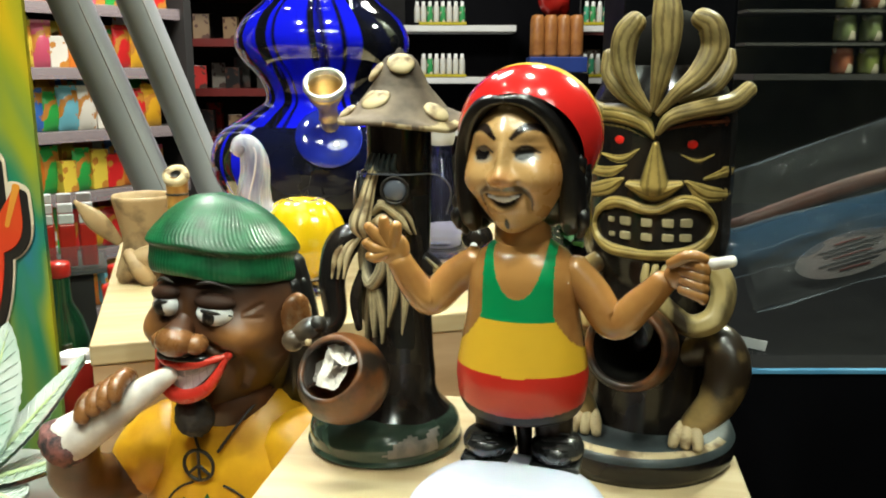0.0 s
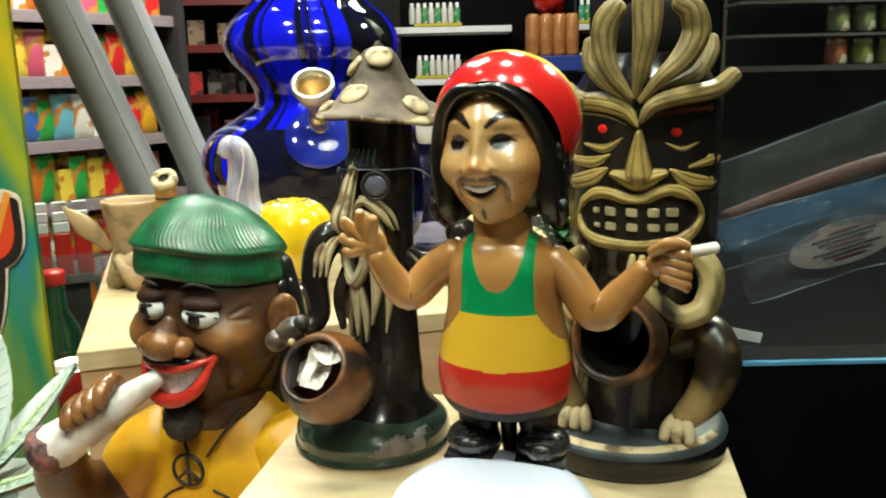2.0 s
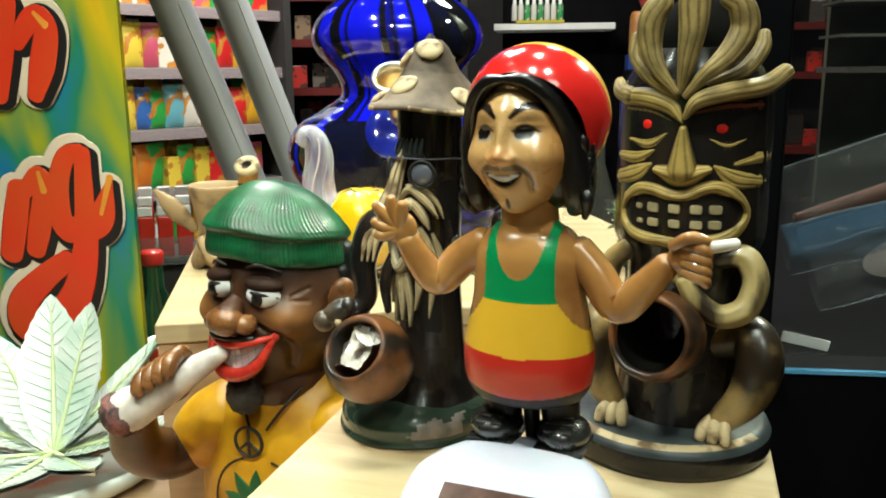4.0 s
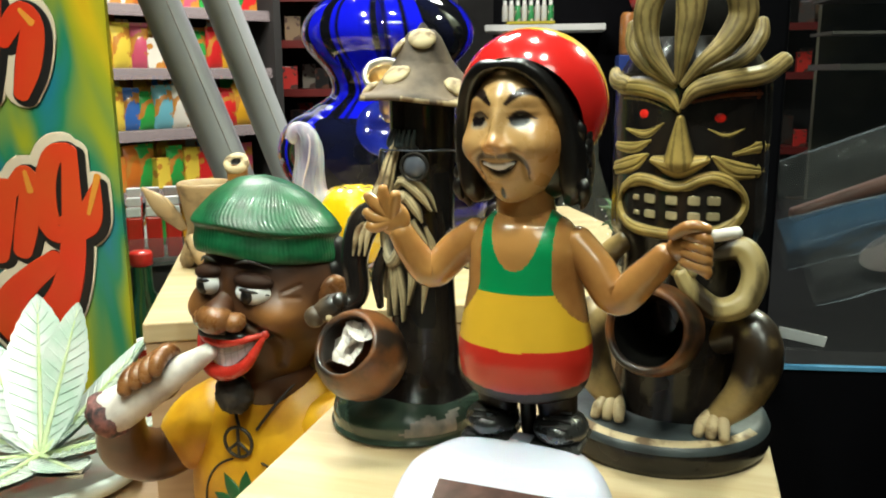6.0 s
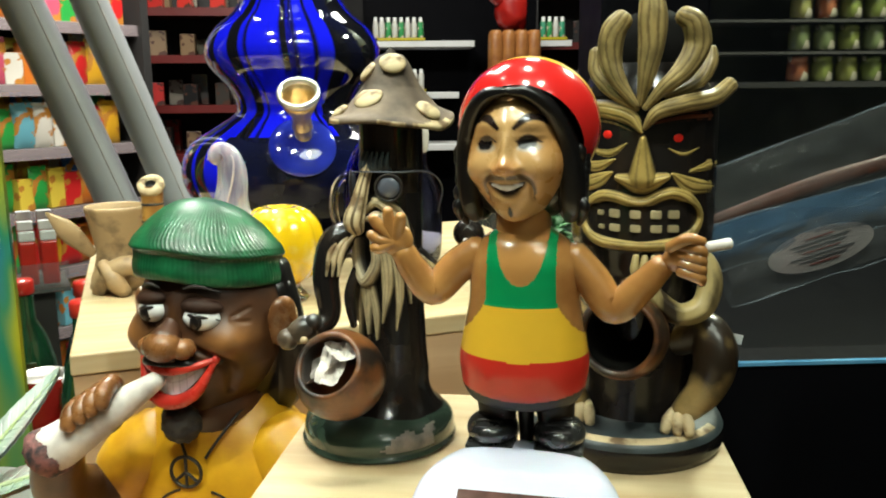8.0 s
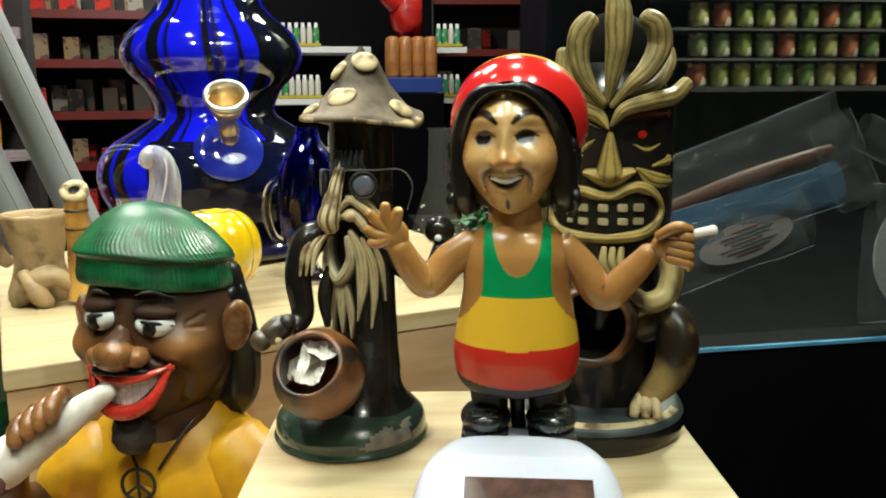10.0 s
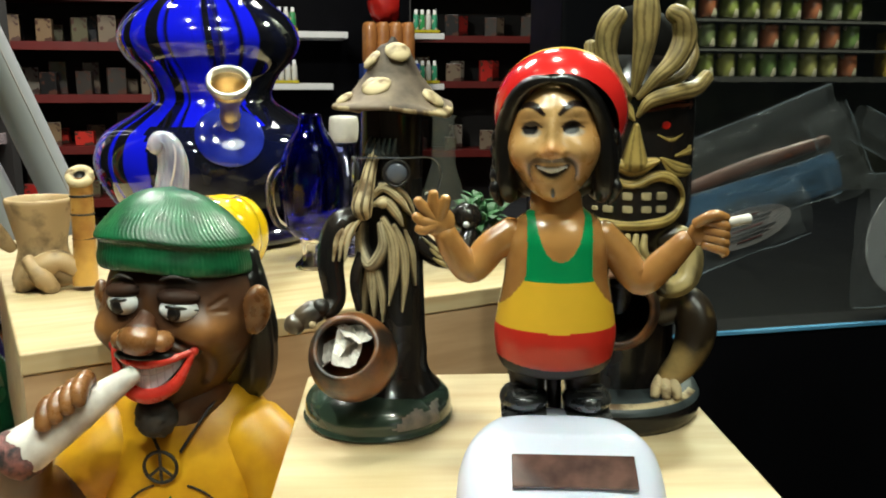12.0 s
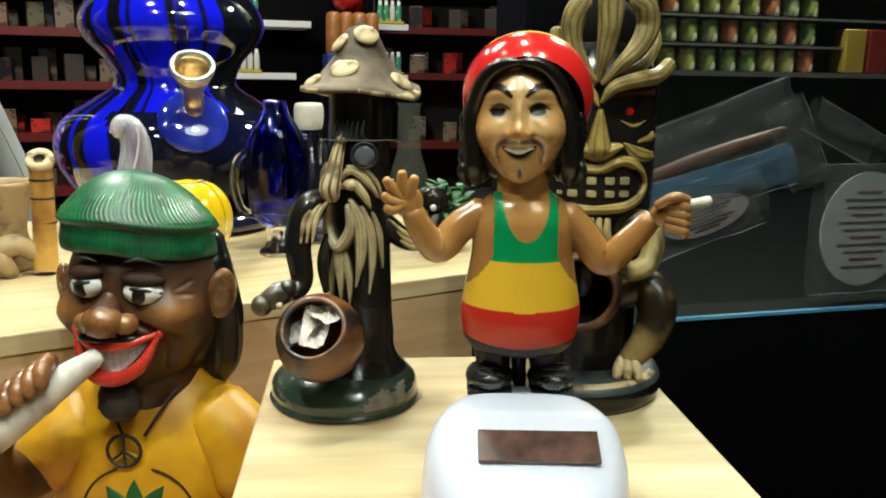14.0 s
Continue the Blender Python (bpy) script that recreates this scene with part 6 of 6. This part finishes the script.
def shelf_unit(name, label, at, rz, width, levels, depth, kind, step, back=DARK, edge=SHELFM, base=-1.0):
    """A shelf rack, with its goods set out as things of their own along each level."""
    m = pose(at[0], at[1], 0, 0, 0, rz)
    ob = empty(name, m, label, "shelf rack")
    top = levels[-1] + 0.30
    part("back_panel", Build().box((width / 2, depth + 0.01, (top + base) / 2), (width, 0.02, top - base), back), ob)
    for x in (-0.01, width + 0.01):
        part("side_panel", Build().box((x, depth / 2, (top + base) / 2), (0.02, depth + 0.04, top - base), back), ob)
    for z in levels:
        sh = part("shelf_board", Build().box((width / 2, depth / 2, z - 0.007), (width, depth, 0.014), SHELFM if kind == "snacks" else edge, bevel=0.001), ob)
        part("price_strip", Build().box((width / 2, -0.004, z - 0.010), (width, 0.004, 0.024), edge), sh)
        for deep, tall in ((0.24, 1.0), (0.68, 1.22)):
            x = 0.04 if tall == 1.0 else 0.055
            while x < width - 0.035:
                pick = goods.random()
                if kind == "snacks":
                    data, what, lab = (pouch_data, "snack_pouch", "bright foil snack pouch standing on a shop shelf") if pick < 0.7 else (carton_data, "carton", "small printed carton standing on a shop shelf")
                else:
                    data, what, lab = dull_data, "merchandise_box", "small dark merchandise box on a shop shelf"
                o = tagged(new(what, data), lab, "package" if kind == "snacks" else "box", "goods on the racks")
                s = goods.uniform(0.9, 1.15)
                o.matrix_world = m @ pose(x, depth * deep + goods.uniform(-0.008, 0.008), z + 0.0005, 0, 0, goods.uniform(-14, 14)) @ Matrix.Diagonal((s * (0.72 if kind == "snacks" else 0.85), s * 0.9, tall * (goods.uniform(0.80, 1.08) if kind == "snacks" else goods.uniform(0.45, 1.1)), 1))
                x += step * goods.uniform(0.85, 1.3) * (1.0 if kind == "snacks" else 1.3)
    return ob


LIPPLATE = clear_film("cloudy_acrylic_plate", (0.42, 0.34, 0.35), 0.40, 0.2, bump=0.2)
shelf_unit("snack_rack", "shop rack full of bright snack pouches", (-1.00, 1.48), 52, 0.64, (-0.50, -0.37, -0.24, -0.11, 0.02, 0.15, 0.28), 0.13, "snacks", 0.034, edge=LIPPLATE)
shelf_unit("goods_rack", "dark shop rack with red edges and small goods", (-0.98, 2.62), 4, 0.74, (-0.40, -0.22, -0.06, 0.09, 0.24, 0.38), 0.25, "dull", 0.066, edge=REDM)
shelf_unit("goods_rack", "dark shop rack with red edges and small goods", (0.48, 3.02), -6, 0.95, (-0.40, -0.12, 0.13, 0.29, 0.47), 0.22, "dull", 0.095, edge=REDM)

# black wall rack with white boards and rows of small bottles
rack = empty("wall_rack", pose(0, 3.0, 0), "black wall rack with short white shelves", "shelf rack")
part("back_panel", Build().box((0.17, 0.21, -0.1), (0.62, 0.02, 1.8), BLACK), rack)
part("upright", Build().box((0.455, 0.10, -0.1), (0.035, 0.2, 1.8), BLACK), rack)
for z, x0, x1 in ((0.300, -0.16, 0.255), (0.123, -0.16, 0.20), (-0.06, -0.16, 0.20), (0.300, 0.48, 0.60), (0.123, 0.48, 0.60)):
    part("white_shelf", Build().box(((x0 + x1) / 2, 0.10, z - 0.011), (x1 - x0, 0.20, 0.022), WHITE, bevel=0.002), rack, "white shelf board")
LABELS = random_colours("bottle_label", [(0.60, 0.60, 0.55), (0.03, 0.28, 0.08), (0.60, 0.60, 0.55), (0.60, 0.60, 0.55), (0.04, 0.30, 0.16)])
YELLOW = mat("yellow_tray", (0.55, 0.45, 0.02), 0.4, scale=20)
bottle = empty("small_bottle", pose(-0.09, 3.02, 0.3105), "small white bottle with a printed label in a row", "bottle", "rows of small bottles")
part("body", Build().lathe([(0.0005, 0.0), (0.0095, 0.0), (0.0100, 0.003), (0.0100, 0.048), (0.0075, 0.056)], LABELS, seg=14), bottle)
part("cap", Build().lathe([(0.0075, 0.056), (0.0062, 0.058), (0.0060, 0.070), (0.0005, 0.071)], WHITE, seg=12), bottle, "white cap")
for z, xs in ((0.3105, [-0.068 + 0.0225 * k for k in range(7)]), (0.1335, [-0.068 + 0.0225 * k for k in range(7)]), (0.3105, [0.50 + 0.0225 * k for k in range(4)]), (0.1335, [0.50 + 0.0225 * k for k in range(4)])):
    for x in xs:
        copy_thing(bottle, pose(x, 3.02, z))
    Build().box(((xs[0] + xs[-1]) / 2, 3.004, z - 0.0050), (xs[-1] - xs[0] + 0.03, 0.012, 0.010), YELLOW, bevel=0.001).thing("label_tray", "yellow label tray under a row of bottles", "tray")
TANW = mat("tan_leather", (0.45, 0.19, 0.05), 0.4, second=(0.30, 0.11, 0.03), scale=30, coat=0.3)
for k in range(8):
    Build().lathe([(0.0005, 0.0), (0.020, 0.0), (0.022, 0.01), (0.021, 0.12), (0.016, 0.135), (0.0005, 0.136)], TANW, seg=16).thing("wooden_canister", "tall tan wooden canister on the rack", "canister", "tan canisters", m=pose(0.315 + (k % 4) * 0.043, 2.86 + (k // 4) * 0.05, 0.1905))
Build().box((0.38, 2.88, 0.165), (0.19, 0.13, 0.05), mat("blue_box", (0.02, 0.05, 0.25), 0.4, scale=20), bevel=0.003).thing("blue_box", "blue box under the tan canisters", "box")
Build().box((0.38, 2.88, -0.43), (0.20, 0.14, 1.138), BLACK, bevel=0.003).thing("pedestal", "narrow black shop pedestal under the box", "pedestal")
GLOVE = mat("red_vinyl", (0.50, 0.02, 0.012), 0.3, second=(0.4, 0.012, 0.01), scale=20, coat=0.4)
Build().blob((0, 0, 0), (0.07, 0.06, 0.10), GLOVE, bumps=[((0.8, 0, 0.5), 0.25, 0.5), ((0, 0, -1), -0.2, 0.5)], rough=0.15).tube([(-0.05, -0.02, 0.02), (-0.085, -0.03, 0.06), (-0.06, -0.03, 0.10)], [0.03, 0.03, 0.02], GLOVE).thing("red_vinyl_bag", "red shiny vinyl bag on the wall rack", "bag", m=pose(0.40, 3.05, 0.42))

# bottles and cans below the poster
low = empty("low_bench", pose(-0.60, 0.90, -0.28), "dark low bench behind the window display", "bench")
part("board", Build().box((0, 0, -0.02), (0.90, 0.50, 0.04), DARK, bevel=0.003), low)
for x in (-0.4, 0.4):
    part("side", Build().box((x, 0, -0.38), (0.04, 0.46, 0.68), DARK), low)
DGREEN = mat("dark_green_glass", (0.008, 0.045, 0.018), 0.06, scale=20, coat=1)
for x, y, kind in ((-0.335, 0.83, 0), (-0.395, 0.86, 1), (-0.365, 0.92, 2), (-0.44, 0.93, 0), (-0.31, 0.93, 1)):
    o = empty("drink_bottle" if kind != 1 else "drink_can", pose(x, y, -0.28), ("dark green glass bottle with red cap on the bench", "red and silver drink can on the bench", "dark blue glass bottle with red cap on the bench")[kind], "bottle" if kind != 1 else "can")
    if kind == 1:
        part("body", Build().lathe([(0.0005, 0.0), (0.026, 0.0), (0.031, 0.008), (0.031, 0.112), (0.027, 0.122)], mat("can_red", (0.42, 0.02, 0.015), 0.25, metal=0.4, second=(0.30, 0.30, 0.32), scale=24, sharp=(0.3, 0.36)), seg=32), o)
        part("lid", Build().lathe([(0.027, 0.122), (0.026, 0.1235), (0.024, 0.120), (0.0005, 0.120)], NICKEL, seg=32), o, "silver lid")
    else:
        part("body", Build().lathe([(0.0005, 0.0), (0.028, 0.0), (0.030, 0.006), (0.030, 0.115), (0.022, 0.145), (0.012, 0.165), (0.0115, 0.195)], DGREEN if kind == 0 else DARKBLUE, seg=32), o, "glossy dark glass body")
        part("cap", Build().lathe([(0.0005, 0.212), (0.012, 0.211), (0.0135, 0.208), (0.0135, 0.195), (0.0115, 0.194)], SHIRT_R, seg=24), o, "red cap")
        part("label", Build().lathe([(0.0303, 0.03), (0.0306, 0.031), (0.0306, 0.085), (0.0303, 0.086)], PCREAM if kind else LIP, seg=32), o, "printed paper label")

# tray of lighters
tray = empty("lighter_tray", pose(-0.62, 1.16, -0.13, 0, 0, 25), "clear tray of red lighters with white caps", "tray")
part("bottom", Build().box((0, 0, -0.004), (0.26, 0.12, 0.006), SHELFM), tray)
part("front", Build().box((0, -0.062, 0.015), (0.26, 0.003, 0.04), FILM), tray)
stand = part("stand", Build().box((0, 0, -0.4305), (0.22, 0.10, 0.847), DARK), tray, "dark stand")
lighter = empty("lighter", pose(-0.62, 1.16, -0.13, 0, 0, 25), "red plastic lighter with white cap in a tray", "lighter", "lighters in the tray")
part("body", Build().box((0, 0, 0.032), (0.022, 0.011, 0.062), SHIRT_R, bevel=0.003), lighter)
part("hood", Build().box((0, 0, 0.070), (0.021, 0.010, 0.014), TEETH, bevel=0.002), lighter, "white hood")
tm = pose(-0.62, 1.16, -0.13, 0, 0, 25)
for r in range(3):
    for k in range(9):
        if r or k != 4:
            copy_thing(lighter, tm @ pose(-0.108 + k * 0.027, -0.04 + r * 0.036 + 0.001, 0.001 + r * 0.010))
lighter.matrix_world = tm @ pose(0, -0.039, 0.001)

# jars on the cabinet's back shelves
JAR = random_colours("jar_glass", [(0.22, 0.25, 0.06), (0.13, 0.20, 0.06), (0.32, 0.30, 0.10), (0.17, 0.21, 0.05), (0.28, 0.28, 0.07), (0.20, 0.24, 0.10), (0.34, 0.11, 0.05)], 0.2)
sh = part("back_shelf", Build().box((0.62, 0.93, 0.138), (0.60, 0.10, 0.006), SHELFM), cab)
for k in range(1, 6):
    part("back_shelf", Build().box((0.62, 0.945, 0.138 + 0.034 * k), (0.60, 0.07, 0.003), SHELFM), cab)
# blotchy olive colour imitates hazy reflections on the glass in front
part("back_panel", Build().box((0.725, 0.985, 0.40), (0.79, 0.01, 0.82), mat("olive_haze_panel", (0.16, 0.16, 0.115), 0.5, second=(0.035, 0.035, 0.022), scale=9)), cab)
jm = Build().lathe([(0.0005, 0.0), (0.011, 0.0), (0.012, 0.003), (0.012, 0.018), (0.010, 0.021), (0.011, 0.022), (0.011, 0.027), (0.0005, 0.028)], JAR, seg=14).mesh("spice_jar")
for r in range(6):
    for k in range(9):
        o = tagged(new("small_jar", jm), "small olive-green jar in a cabinet row", "jar", "jars in the cabinet")
        o.matrix_world = pose(0.43 + k * 0.028, 0.925, 0.1415 + 0.034 * r)
for k, (x, mt) in enumerate(((0.715, mat("dull_yellow_card", (0.22, 0.15, 0.02), 0.5, scale=40)), (0.750, REDM), (0.785, GROOVE))):
    Build().box((x, 0.92, 0.1685), (0.030, 0.03, 0.055), mt, bevel=0.002).thing("carton", "small coloured carton on the cabinet shelf", "box")
# added unseen lamp that brightens the jars and the panel behind
lamp("cabinet_lamp", "AREA", (0.55, 0.80, 0.70), (0.55, 0.92, 0.15), 16.0, (0.85, 0.95, 0.75), 0.12)
